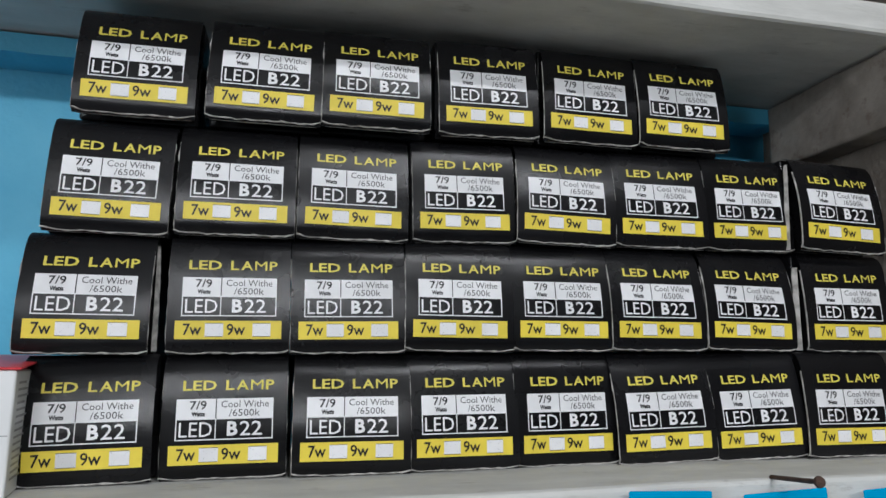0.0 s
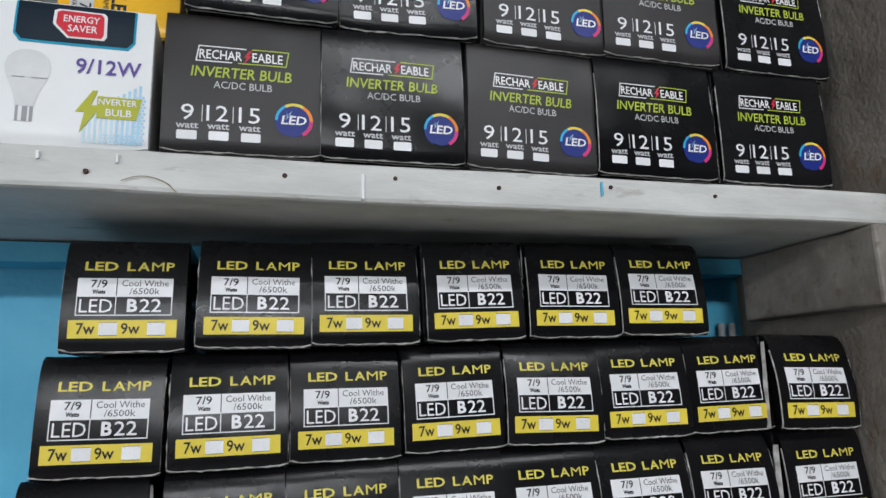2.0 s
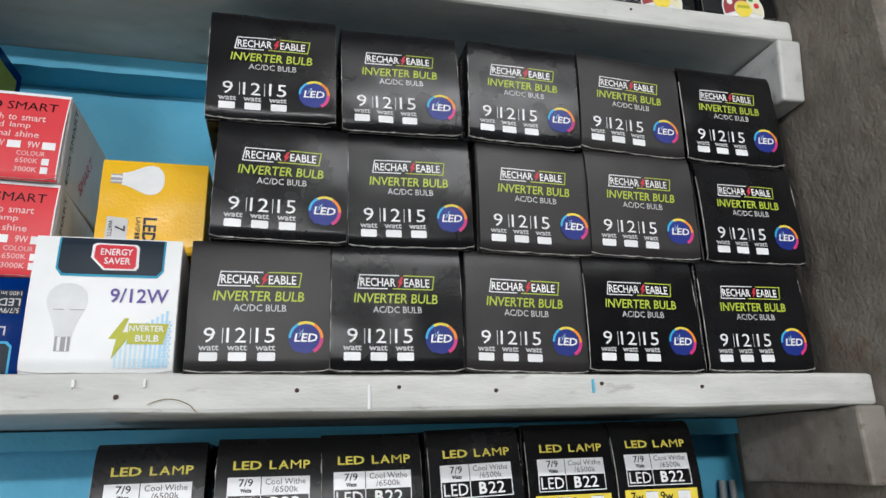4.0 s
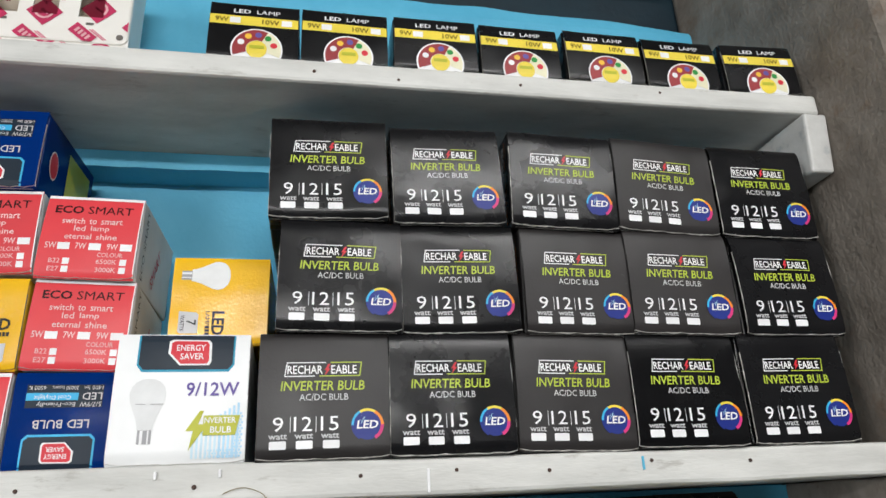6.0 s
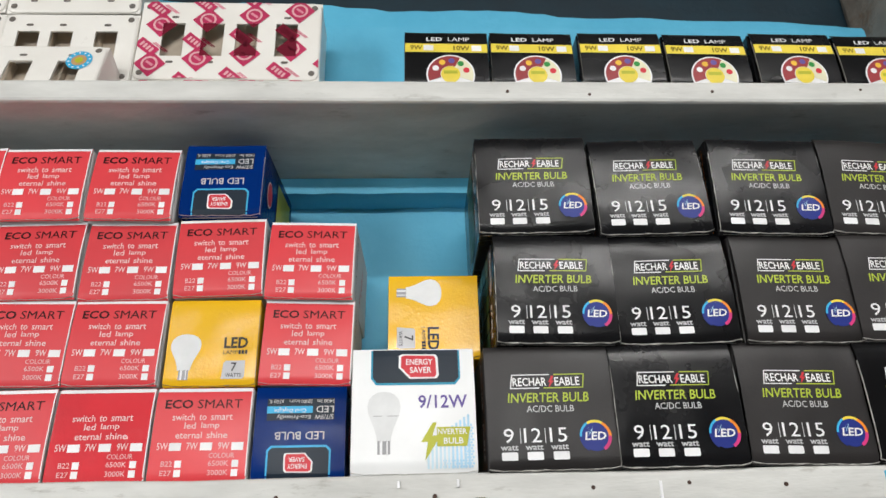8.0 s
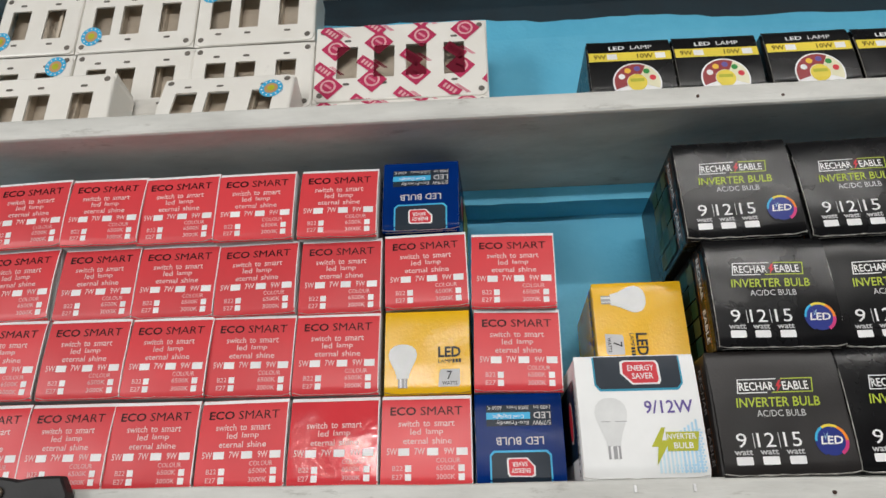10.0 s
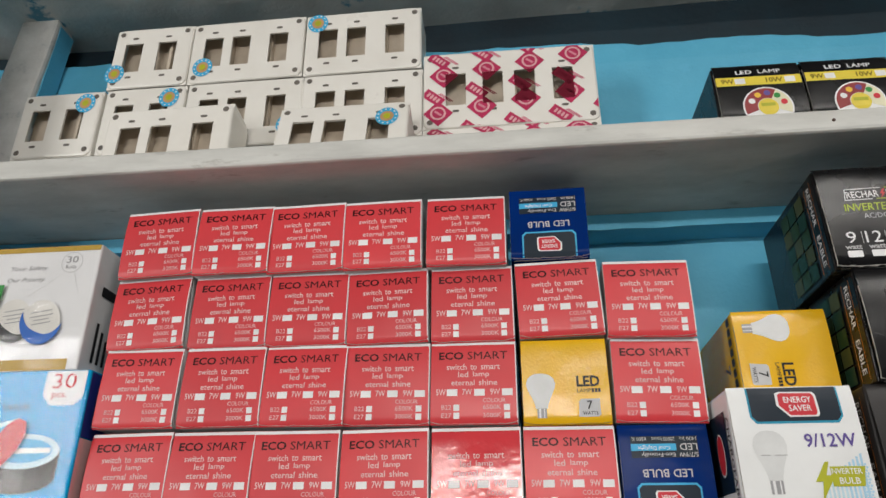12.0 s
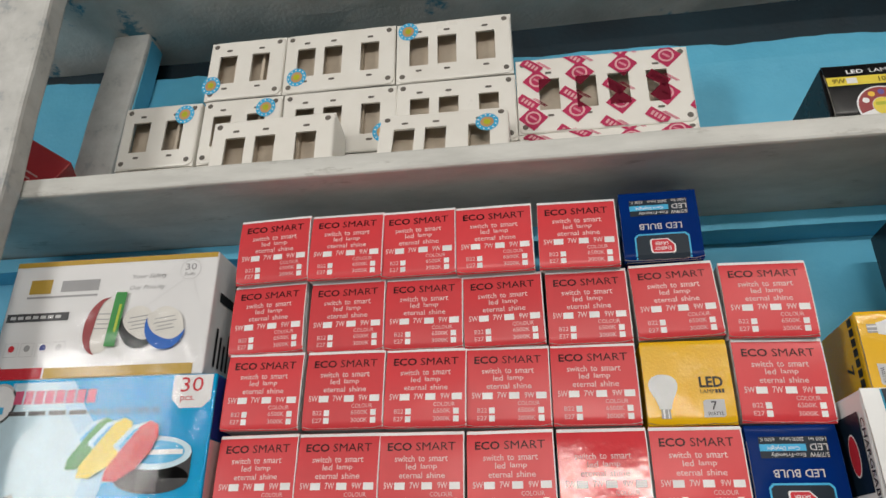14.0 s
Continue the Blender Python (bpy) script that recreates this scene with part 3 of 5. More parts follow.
def loose_hair():
    cu = bpy.data.curves.new("loose_thread", "CURVE")
    cu.dimensions, cu.bevel_depth, cu.bevel_resolution = "3D", 0.00022, 2
    sp = cu.splines.new("POLY")
    sp.points.add(15)
    for k, q in enumerate(sp.points):
        u = k / 15
        q.co = (-0.0125 + 0.028 * u, 0.3508, 1.7085 + 0.0050 * math.sin(math.pi * min(1.0, 0.12 + u * 0.95)) - 0.003 * max(0.0, u - 0.85) / 0.15, 1)
    cu.materials.append(INK_BROWN)
    tagged(new("loose_thread", cu), "thin brown thread stuck to the shelf edge", "thread")


loose_hair()


# ---- black lamp cartons on the lower shelf ----
def lamp_carton(seed, lean):
    W, H, D = 0.0650, 0.0655, 0.108
    root = thing("lamp_carton", "black glossy card lamp carton with yellow band, stacked in rows", "box")
    pf = flap_profile(H, lean, 0.006, 0.003, 0.0005, seed)
    carton(root, W, H, D, pf, BLACK_CARD, wear=0.0015, seed=seed, board_mat=WORN_BOARD)
    f = Face(root, pf)
    f.add("title_lettering", INK_GOLD, [T("LED", -0.0222, 0.0464, 0.0172, 0.0052, 0.02), *[T(c, -0.0002 + a, 0.0464, w, 0.0052, b) for c, a, w, b in (("L", 0, 0.0044, 0.02), ("A", 0.0055, 0.0064, 0.02), ("M", 0.0130, 0.0066, 0.0), ("P", 0.0209, 0.0044, 0.02))]])
    xl, xr, zt, zm, zb, xm = -0.025, 0.025, 0.0420, 0.0318, 0.0206, -0.0045
    f.add("white_panel", INK_WHITE, [rect(xl, zm, xr, zt, rows=3)])
    f.add("panel_frame", INK_WHITE, frame_lines(xl, zb, xr, zm, 0.0006) + [rect(xm - 0.0005, zb, xm, zm)])
    f.add("panel_divider", INK_BLACK, [rect(xm - 0.0005, zm, xm, zt)], 2)
    f.add("panel_lettering", INK_BLACK, [T("7/9", -0.0182, 0.0365, 0.0085, 0.0045, 0.012), T("Watts", -0.0172, 0.0329, 0.0068, 0.0025, 0.045)], 2)
    f.add("fine_lettering", INK_DARKGREY, [T("Cool Withe", -0.0022, 0.0373, 0.0247, 0.0036), T("/6500k", 0.0020, 0.0327, 0.0160, 0.0036)], 2)
    f.add("socket_lettering", INK_WHITE, [T("LED", -0.0232, 0.0224, 0.0168, 0.0075), T("B", 0.0012, 0.0226, 0.0055, 0.0075, 0.035), T("22", 0.0078, 0.0226, 0.0115, 0.0075, 0.005)])
    f.add("yellow_band", INK_YELLOW, [rect(-0.028, 0.0082, 0.028, 0.0182, rows=2)])
    f.add("watt_lettering", INK_BLACK, [T("7w", -0.0238, 0.0103, 0.0094, 0.0063, 0.012), T("9w", -0.0012, 0.0103, 0.0098, 0.0063, 0.012)], 2)
    for x in (-0.0125, 0.0125):
        c = rect(x, 0.0095, x + 0.0096, 0.0169)
        b = f.add("tick_box", INK_WHITE, [c], 2)
        part("tick_box_line", ink_bm([outline(c, 0.00024)], pf, 0.00076), INK_DARKGREY, b)
    root.scale = (LAMP_SIZE,) * 3
    return root


LAMP_SIZE = 1.042
LAMPS = [lamp_carton(1.3, 0.009), lamp_carton(4.7, 0.006), lamp_carton(8.2, 0.011)]
rows_low = (
    (1.4170, 0.406, (-0.0235, 0.0470, 0.1172, 0.1834, 0.2494, 0.3139, 0.3806, 0.4460), (-2.0, -1.5, -0.8, -1.2, -1.3, -2.2, -2.3, -0.8)),
    (1.4852, 0.410, (-0.0312, 0.0452, 0.1134, 0.1802, 0.2473, 0.3128, 0.3812, 0.4560), (-0.6, -1.4, -1.6, -0.3, -0.7, -0.5, 0.2, -0.6)),
    (1.5534, 0.413, (-0.0262, 0.0450, 0.1135, 0.1848, 0.2512, 0.3197, 0.3882, 0.4505), (0.6, -0.6, -0.2, -1.6, 0.9, -0.5, -1.1, 1.2)),
    (1.6228, 0.412, (-0.0158, 0.0577, 0.1254, 0.1994, 0.2702, 0.3384), (-0.2, 0.3, -0.2, -1.6, -0.2, 0.0)),
)
spots = []
for r, (z, y, xs, tilts) in enumerate(rows_low):
    for c, (x, ry) in enumerate(zip(xs, tilts)):
        yy = y - (0.008 if c == 7 else 0.0) + 0.0015 * math.sin(7 * c + 3 * r)
        spots.append(((c + 2 * r + (c * r) % 2) % 3, x, yy, z + low_lift(x) + (0.001 if r and 2 < c < 7 else 0.0), 1.2 * math.sin(5 * c + 2 * r), ry))
LAMP_STACK = swarm(LAMPS, spots, "lamp cartons on the lower shelf")


def bare_edge(root, side, z0, z1, w):
    """A side flap that has sprung out, showing its pale inner board."""
    bm = bmesh.new()
    n = 10
    prev = None
    for i in range(n + 1):
        z = z0 + (z1 - z0) * i / n
        k = w * (0.75 + 0.4 * noise.noise((i * 0.5, z0 * 30, side))) * (1 - 0.6 * (i / n) ** 3)
        x0 = side * 0.0326
        q = [bm.verts.new(c) for c in ((x0, 0.0006, z), (x0 + side * k, 0.0030, z), (x0 + side * k, 0.0037, z), (x0, 0.0013, z))]
        if prev:
            for j in range(4):
                bm.faces.new((prev[j], prev[(j + 1) % 4], q[(j + 1) % 4], q[j]))
        else:
            bm.faces.new(q)
        prev = q
    bm.faces.new(prev[::-1])
    bmesh.ops.recalc_face_normals(bm, faces=bm.faces)
    part("side_flap", bm, WORN_BOARD, root, "pale bare board flap sprung out at the side")


bare_edge(LAMP_STACK[8], 1, 0.002, 0.060, 0.0034)
bare_edge(LAMP_STACK[15], -1, 0.001, 0.056, 0.0046)
bare_edge(LAMP_STACK[23], -1, 0.001, 0.060, 0.0014)
bare_edge(LAMP_STACK[6], -1, 0.003, 0.034, 0.0022)


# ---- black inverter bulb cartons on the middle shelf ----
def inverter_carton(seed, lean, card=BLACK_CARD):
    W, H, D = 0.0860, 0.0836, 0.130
    label = "black card carton for a rechargeable inverter bulb, stacked" if card is BLACK_CARD else "black card carton for a rechargeable inverter bulb, scuffed, with grey sheen in its colour"
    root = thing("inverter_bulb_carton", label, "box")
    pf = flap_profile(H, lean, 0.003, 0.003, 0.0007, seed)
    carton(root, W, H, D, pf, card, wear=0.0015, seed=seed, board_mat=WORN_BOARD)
    f = Face(root, pf)

    def X(px):
        return (px - 379) * 1.86e-4

    def Z(py):
        return (545 - py) * 1.79e-4 + 0.001

    top, bot, xl, xr, xm = Z(197), Z(252), X(237), X(505), X(376)
    lw = 0.0007
    f.add("badge_outline", INK_WHITE, [slanted(s, 0.15, bot) for s in (rect(xl, top - lw, xm, top), rect(xl, bot, xm - 0.006, bot + lw), rect(xl, bot, xl + lw, top))])
    f.add("badge_outline_green", INK_GREEN, [slanted(s, 0.15, bot) for s in (rect(xm + 0.003, top - lw, xr, top), rect(xm - 0.003, bot, xr, bot + lw), rect(xr - lw, bot, xr, top))], label="lime half of the badge outline")
    f.add("badge_lettering", INK_WHITE, [T("RECHAR", X(248), Z(242), X(372) - X(248), 0.0058, 0.012), T("EABLE", X(402), Z(242), X(493) - X(402), 0.0058, 0.012)])
    f.add("bolt_mark", INK_RED, [poly((X(392), Z(204)), (X(378), Z(228)), (X(386), Z(228)), (X(378), Z(250)), (X(400), Z(222)), (X(391), Z(222)), (X(400), Z(204)))], label="small red flash mark")
    f.add("name_lettering", INK_GREEN, [T("INVERTER BULB", X(226), Z(304), X(520) - X(226), 0.0064, 0.012, 0.1)])
    f.add("current_lettering", INK_SILVER, [T("AC/DC BULB", X(292), Z(340), X(463) - X(292), 0.0044, 0.006)])
    for a, word, w in ((203, "9", 0.0068), (275, "12", 0.0115), (367, "15", 0.0115)):
        f.add("watt_number", INK_WHITE, [T(word, X(a), Z(449), w, 0.0092)])
    for a in (262, 350):
        f.add("number_bar", INK_WHITE, [rect(X(a), Z(452), X(a + 2), Z(398))])
    for a in (190, 278, 368):
        f.add("watt_word", INK_SILVER, [T("watt", X(a), Z(476), 0.0118, 0.0034, 0.02)])
    for a in (193, 283, 375):
        f.add("tick_box", INK_WHITE, [rect(X(a), Z(511), X(a + 57), Z(482), 0.0008, 2)])
    cx, cz, r = X(530), Z(432), 0.0106
    roundel = f.add("colour_roundel", INK_DEEPBLUE, [disc(cx, cz, r * 0.9)], label="round blue mark with a rainbow rim")
    for k, mt in enumerate((INK_MAGENTA, INK_ORANGE, INK_YELLOW, INK_CYAN, INK_DEEPBLUE)):
        part("rim", ink_bm([ring(cx, cz, r * (0.80 + 0.02 * k), r, 7, -60 + 60 * k, 60 * k)], pf, 0.00054), mt, roundel)
    part("roundel_lettering", ink_bm([T("LED", cx - 0.0072, cz - 0.0024, 0.0138, 0.0052, 0.02, 0.15)], pf, 0.00076), INK_WHITE, roundel)
    part("sparkle", ink_bm([poly((cx - 0.0030 + 0.0034 * math.cos(radians(a - 8)) * 0.2, cz + 0.003), (cx - 0.003 + 0.0034 * math.cos(radians(a)), cz + 0.003 + 0.0034 * math.sin(radians(a))),
                                 (cx - 0.003 + 0.0007 * math.cos(radians(a + 30)), cz + 0.003 + 0.0007 * math.sin(radians(a + 30)))) for a in range(0, 360, 60)], pf, 0.00076), INK_PALEBLUE, roundel)
    # printed side: upright word, a grid of little green windows and speckles
    side = Matrix.Translation((-W / 2 - 0.0004, 0, 0)) @ Matrix.Rotation(radians(-90), 4, "Z")
    s = Face(root, m=side)
    for word, z, w in (("RECHAR", 0.058, 0.032), ("EABLE", 0.021, 0.025)):
        s.add("side_lettering", INK_WHITE, [turned(T(word, -w / 2, -0.003, w, 0.0062, 0.01), -90, 0, 0)], 1).matrix_basis = side @ pose(-0.016, 0, z)
    s.add("side_outline", INK_ORANGE, [rect(-0.0105, 0.004, -0.0100, 0.077), rect(-0.0225, 0.004, -0.0220, 0.077)], 1)
    for i in range(3):
        for j in range(5):
            x0, z0 = -0.045 - 0.017 * i, 0.005 + 0.0145 * j
            s.add("side_picture", (INK_FOREST, INK_MOSS, INK_DUSKY)[(i + 2 * j) % 3], [rect(x0, z0, x0 + 0.0155, z0 + 0.013)], 1)
    return root


INV = [inverter_carton(2.1, 0.0025), inverter_carton(6.4, 0.004), inverter_carton(4.2, 0.0030, SHEEN_CARD)]
# row and column of the cartons whose sheen is put into the card colour
SHEEN_AT = {(0, 2), (1, 2), (2, 3), (0, 0), (1, 3)}
rows_inv = (
    (1.7284, 0.0, 0.353, (0.0485, 0.1342, 0.2225, 0.3085, 0.4013), (-0.2, 0.2, 1.6, 0.9, 0.0)),
    (1.8120, -0.006, 0.353, (0.0579, 0.1453, 0.2351, 0.3180, 0.4117), (0.9, -0.7, 0.9, 1.6, 0.2)),
    (1.8964, -0.012, 0.353, (0.0499, 0.1404, 0.2309, 0.3178, 0.4089), (-0.5, -1.4, 1.7, 2.8, 0.9)),
)
spots = []
for r, (z, fall, y, xs, tilts) in enumerate(rows_inv):
    for c, (x, ry) in enumerate(zip(xs, tilts)):
        spots.append((2 if (r, c) in SHEEN_AT else (c + r) % 2, x, y + 0.0015 * math.sin(4 * c + 5 * r), z + fall * (x - 0.05), 1.0 * math.sin(3 * c + 2 * r), ry))
swarm(INV, spots, "inverter bulb cartons on the middle shelf")


# ---- red lamp cartons ----
def side_words(root, W, H, material, words):
    side = Matrix.Translation((W / 2 + 0.0003, 0, 0)) @ Matrix.Rotation(radians(90), 4, "Z")
    for text, y, z, w, h, mt, ang in words:
        s = Face(root, m=side @ pose(y, 0, z))
        s.add("side_lettering", mt, [turned(T(text, -w / 2, -h / 2, w, h, 0.01), ang, 0, 0)])


def red_carton(seed, lean, blank=False):
    W, H, D = 0.0675, 0.0661, 0.112
    label = "red card lamp carton with white top strip, stacked" if not blank else "red card lamp carton with glossy film and no heading"
    root = thing("red_lamp_carton", label, "box")
    pf = flap_profile(H, lean, 0.0018, 0.002, 0.0005, seed)
    carton(root, W, H, D, pf, RED_FILM if blank else RED_CARD, side=LIGHT_SIDE, wear=0.0009, seed=seed, board_mat=WHITE_BOARD)
    f = Face(root, pf)
    f.add("white_strip", INK_WHITE, [rect(-W / 2 + 0.0002, H - 0.0030, W / 2 - 0.0002, H - 0.0004)], label="white strip along the top fold")
    f.add("white_edge", INK_WHITE, [rect(W / 2 - 0.0010, 0.001, W / 2 - 0.0002, H - 0.003, rows=8)], label="pale fold at the side")

    def X(px):
        return (px - 884) * 2.06e-4

    def Z(py):
        return (448 - py) * 2.06e-4

    if not blank:
        f.add("title_lettering", INK_DARKRED, [T("ECO", X(752), Z(200), X(846) - X(752), 0.0064, 0.022), T("SMART", X(862), Z(200), X(1014) - X(862), 0.0064, 0.004)])
    f.add("motto_lettering", INK_FADED, [T("switch", X(782), Z(241), X(858) - X(782), 0.0048, 0.006), T("to", X(872), Z(241), X(897) - X(872), 0.0042, 0.006), T("smart", X(912), Z(241), X(985) - X(912), 0.0042, 0.006),
                                         T("led", X(826), Z(270), X(864) - X(826), 0.0046, 0.006), T("lamp", X(882), Z(273), X(944) - X(882), 0.0052, 0.006),
                                         T("eternal", X(800), Z(302), X(888) - X(800), 0.0046, 0.006), T("shine", X(904), Z(302), X(974) - X(904), 0.0046, 0.006)])
    for word, a in (("5W", 742), ("7W", 841), ("9W", 946)):
        f.add("watt_word", INK_FADED, [T(word, X(a), Z(339), 0.0076, 0.0048, 0.008)])
    for a in (783, 886, 990):
        f.add("tick_box", INK_WHITE, [rect(X(a), Z(342), X(a + 40), Z(316))])
    for word, a, c, e, h in (("COLOUR", 918, 1003, 367, 0.0034), ("6500K", 918, 986, 393, 0.0036), ("3000K", 918, 986, 423, 0.0036), ("B22", 763, 800, 393, 0.0036), ("E27", 763, 800, 423, 0.0036)):
        f.add("option_word", INK_OFFWHITE, [T(word, X(a), Z(e), X(c) - X(a), h, 0.006)])
    for a, b in ((808, 397), (808, 427), (996, 397), (996, 427)):
        f.add("tick_box", INK_WHITE, [rect(X(a), Z(b), X(a + 22), Z(b - 23))])
    side_words(root, W, H, INK_BLACK, [("ECO SMART", 0.014, 0.034, 0.056, 0.0062, INK_BLACK, 90), ("SMART", 0.055, 0.028, 0.038, 0.010, INK_RED, 60)])
    return root


REDS = [red_carton(1.1, 0.0035), red_carton(3.3, 0.0025), red_carton(5.9, 0.0045), red_carton(7.7, 0.0035, True)]
rows_red = (
    (1.7283, 0.397, (-0.5346, -0.4672, -0.4001, -0.3303, -0.2613, -0.1925), (-0.6, 0.2, 0.0, -0.5, 0.0, 0.3)),
    (1.7952, 0.397, (-0.5363, -0.4654, -0.3978, -0.3308, -0.2626, None, -0.1225), (0.4, 0.0, 0.6, 0.6, 0.5, 0, 1.5)),
    (1.8606, 0.397, (-0.5382, -0.4680, -0.4000, -0.3315, -0.2622, -0.1911, -0.1223), (-2.0, -0.4, -0.1, -1.0, 0.0, -1.4, 1.5)),
    (1.9252, 0.396, (-0.5384, -0.4708, -0.4050, -0.3372, -0.2661), (-2.0, -0.3, -0.5, -0.7, 0.5)),
)
spots = []
for r, (z, y, xs, tilts) in enumerate(rows_red):
    for c, (x, ry) in enumerate(zip(xs, tilts)):
        if x is None:
            continue
        k = 3 if (r == 0 and c == 4) else (c * 2 + r) % 3
        lift = -0.0060 * x - 0.0035 * x * min(r, 1) + (0.0026 if (r, c) == (2, 5) else 0.0)
        spots.append((k, x, y + 0.002 * math.sin(6 * c + 4 * r), z + lift, 0.9 * math.sin(4 * c + 3 * r), ry))
swarm(REDS, spots, "red lamp cartons on the middle shelf")


def bulb_shape(cx, cz, s, k=1.0):
    """The outline of a lamp: round head, neck and cap, s tall, cap below."""
    pts = []
    prof = [(0.0, 0.5), (0.11, 0.49), (0.2, 0.45), (0.27, 0.38), (0.30, 0.28), (0.285, 0.18), (0.23, 0.06), (0.17, -0.06), (0.13, -0.18), (0.125, -0.24)]
    right = [(cx + k * a * s, cz + b * s) for a, b in prof]
    left = [(cx - k * a * s, cz + b * s) for a, b in reversed(prof[1:])]
    return poly(*(right + left))


def bulb_print(f, cx, cz, s, level=2, k=1.0):
    b = f.add("bulb_picture", INK_BULB, [bulb_shape(cx, cz, s, k)], level, "printed picture of a white bulb")
    f.add("bulb_cap_picture", INK_GREY, [rect(cx - 0.095 * s, cz - 0.43 * s, cx + 0.095 * s, cz - 0.235 * s, rows=2)], level, "grey cap of the printed bulb")
    f.add("bulb_cap_shine", INK_WHITE, [rect(cx - 0.06 * s, cz - 0.43 * s, cx - 0.02 * s, cz - 0.24 * s), rect(cx + 0.04 * s, cz - 0.43 * s, cx + 0.06 * s, cz - 0.24 * s)], level + 1)
    return b


def sticker(f, cx, cz, w, h, level=2, turn=0):
    """Red label with a curled corner and a white rim."""
    def shape(k):
        a, b = w / 2 * k, h / 2 * k
        return poly((cx - a * 0.45, cz - b), (cx + a * 0.9, cz - b), (cx + a, cz - b * 0.75), (cx + a * 0.97, cz + b * 0.7), (cx + a * 0.85, cz + b * 0.95), (cx - a * 0.8, cz + b), (cx - a * 0.98, cz + b * 0.85), (cx - a, cz - b * 0.1))
    s = f.add("sticker", INK_WHITE, [shape(1.0)], level, "red sticker with a white rim and curled corner")
    f.add("sticker_red", INK_RED, [shape(0.88)], level + 1)
    f.add("sticker_lettering", INK_WHITE, [T("ENERGY", cx - w * 0.31, cz + h * 0.05, w * 0.66, h * 0.24, 0.01), T("SAVER", cx - w * 0.22, cz - h * 0.28, w * 0.54, h * 0.24, 0.01)], level + 2)
    return s


# ---- white inverter bulb carton ----
def white_carton():
    W, H, D = 0.0835, 0.0840, 0.130
    root = thing("white_bulb_carton", "white and navy inverter bulb carton with a red sticker", "box")
    pf = flap_profile(H, 0.003, 0.0012, 0.003, 0.0005, 3.0)
    carton(root, W, H, D, pf, WHITE_CARD, wear=0.0007, seed=3.0, board_mat=WHITE_BOARD)
    f = Face(root, pf)
    f.add("navy_panel", INK_TEAL, [poly((-0.0290, H - 0.001), (-0.0290, H - 0.021), (-0.0255, H - 0.0255), (0.0285, H - 0.0255), (0.0320, H - 0.021), (0.0320, H - 0.001))], 1, "teal rim of the navy panel")
    f.add("navy_panel", INK_NAVY, [poly((-0.0278, H - 0.0008), (-0.0278, H - 0.0205), (-0.0248, H - 0.0240), (0.0278, H - 0.0240), (0.0308, H - 0.0205), (0.0308, H - 0.0008))], 2)
    sticker(f, 0.0035, H - 0.0125, 0.0275, 0.0175, 3)
    for i in range(11):
        f.add("pale_stripe", INK_PALEBLUE if i > 5 else INK_ICE, [rect(0.0085 + 0.0027 * i, 0.0035, 0.0099 + 0.0027 * i, 0.0200 + 0.0018 * i)], 1)
    bulb_print(f, -0.0200, 0.0320, 0.0440, 1, 0.84)
    f.add("bulb_seam", INK_GREY, [rect(-0.027, 0.0375, -0.021, 0.0379), rect(-0.018, 0.0375, -0.010, 0.0379)], 3)
    f.add("watt_lettering", INK_PURPLE, [T("9/12W", 0.0030, 0.0425, 0.0330, 0.0090, 0.014)], 2)
    f.add("pale_blue_dots", INK_PALEBLUE, [disc(0.0170 + 0.0019 * i + 0.0009 * (j % 2), 0.0045 + 0.0019 * j, 0.0007 * min(1.2, 0.5 + 0.09 * i), n=6) for i in range(12) for j in range(15) if j < 6 + i * 0.9 and not (0.0100 < 0.0045 + 0.0019 * j < 0.029 and i < 9)])
    f.add("flash_picture", INK_OLIVE, [poly((0.0125, 0.0330), (0.0045, 0.0205), (0.0090, 0.0205), (0.0070, 0.0085), (0.0175, 0.0245), (0.0120, 0.0245), (0.0150, 0.0330)),
                                       poly((0.0150, 0.0300), (0.0375, 0.0300), (0.0350, 0.0175), (0.0150, 0.0175))], 2, "olive flash and banner")
    f.add("banner_lettering", INK_WHITE, [T("INVERTER", 0.0145, 0.0252, 0.0205, 0.0036, 0.012), T("BULB", 0.0195, 0.0190, 0.0130, 0.0040, 0.012)], 3)
    side = Matrix.Translation((-W / 2 - 0.0004, 0, 0)) @ Matrix.Rotation(radians(-90), 4, "Z")
    s = Face(root, m=side)
    s.add("navy_side_panel", INK_NAVY, [rect(-0.10, 0.016, -0.012, 0.070)], 1)
    s.add("side_sticker", INK_WHITE, [disc(-0.030, 0.042, 0.0085, 0.0150, 20)], 2)
    s.add("side_sticker_red", INK_RED, [disc(-0.030, 0.042, 0.0075, 0.0138, 20)], 3)
    s2 = Face(root, m=side @ pose(-0.0065, 0, 0.034))
    s2.add("side_lettering", INK_BLACK, [turned(T("CHARGEABLE", -0.031, -0.003, 0.062, 0.0058, 0.012), -90, 0, 0)], 2)
    return root


seat(white_carton(), -0.0428, 0.3595, 1.7287, 1.0, 0.0)


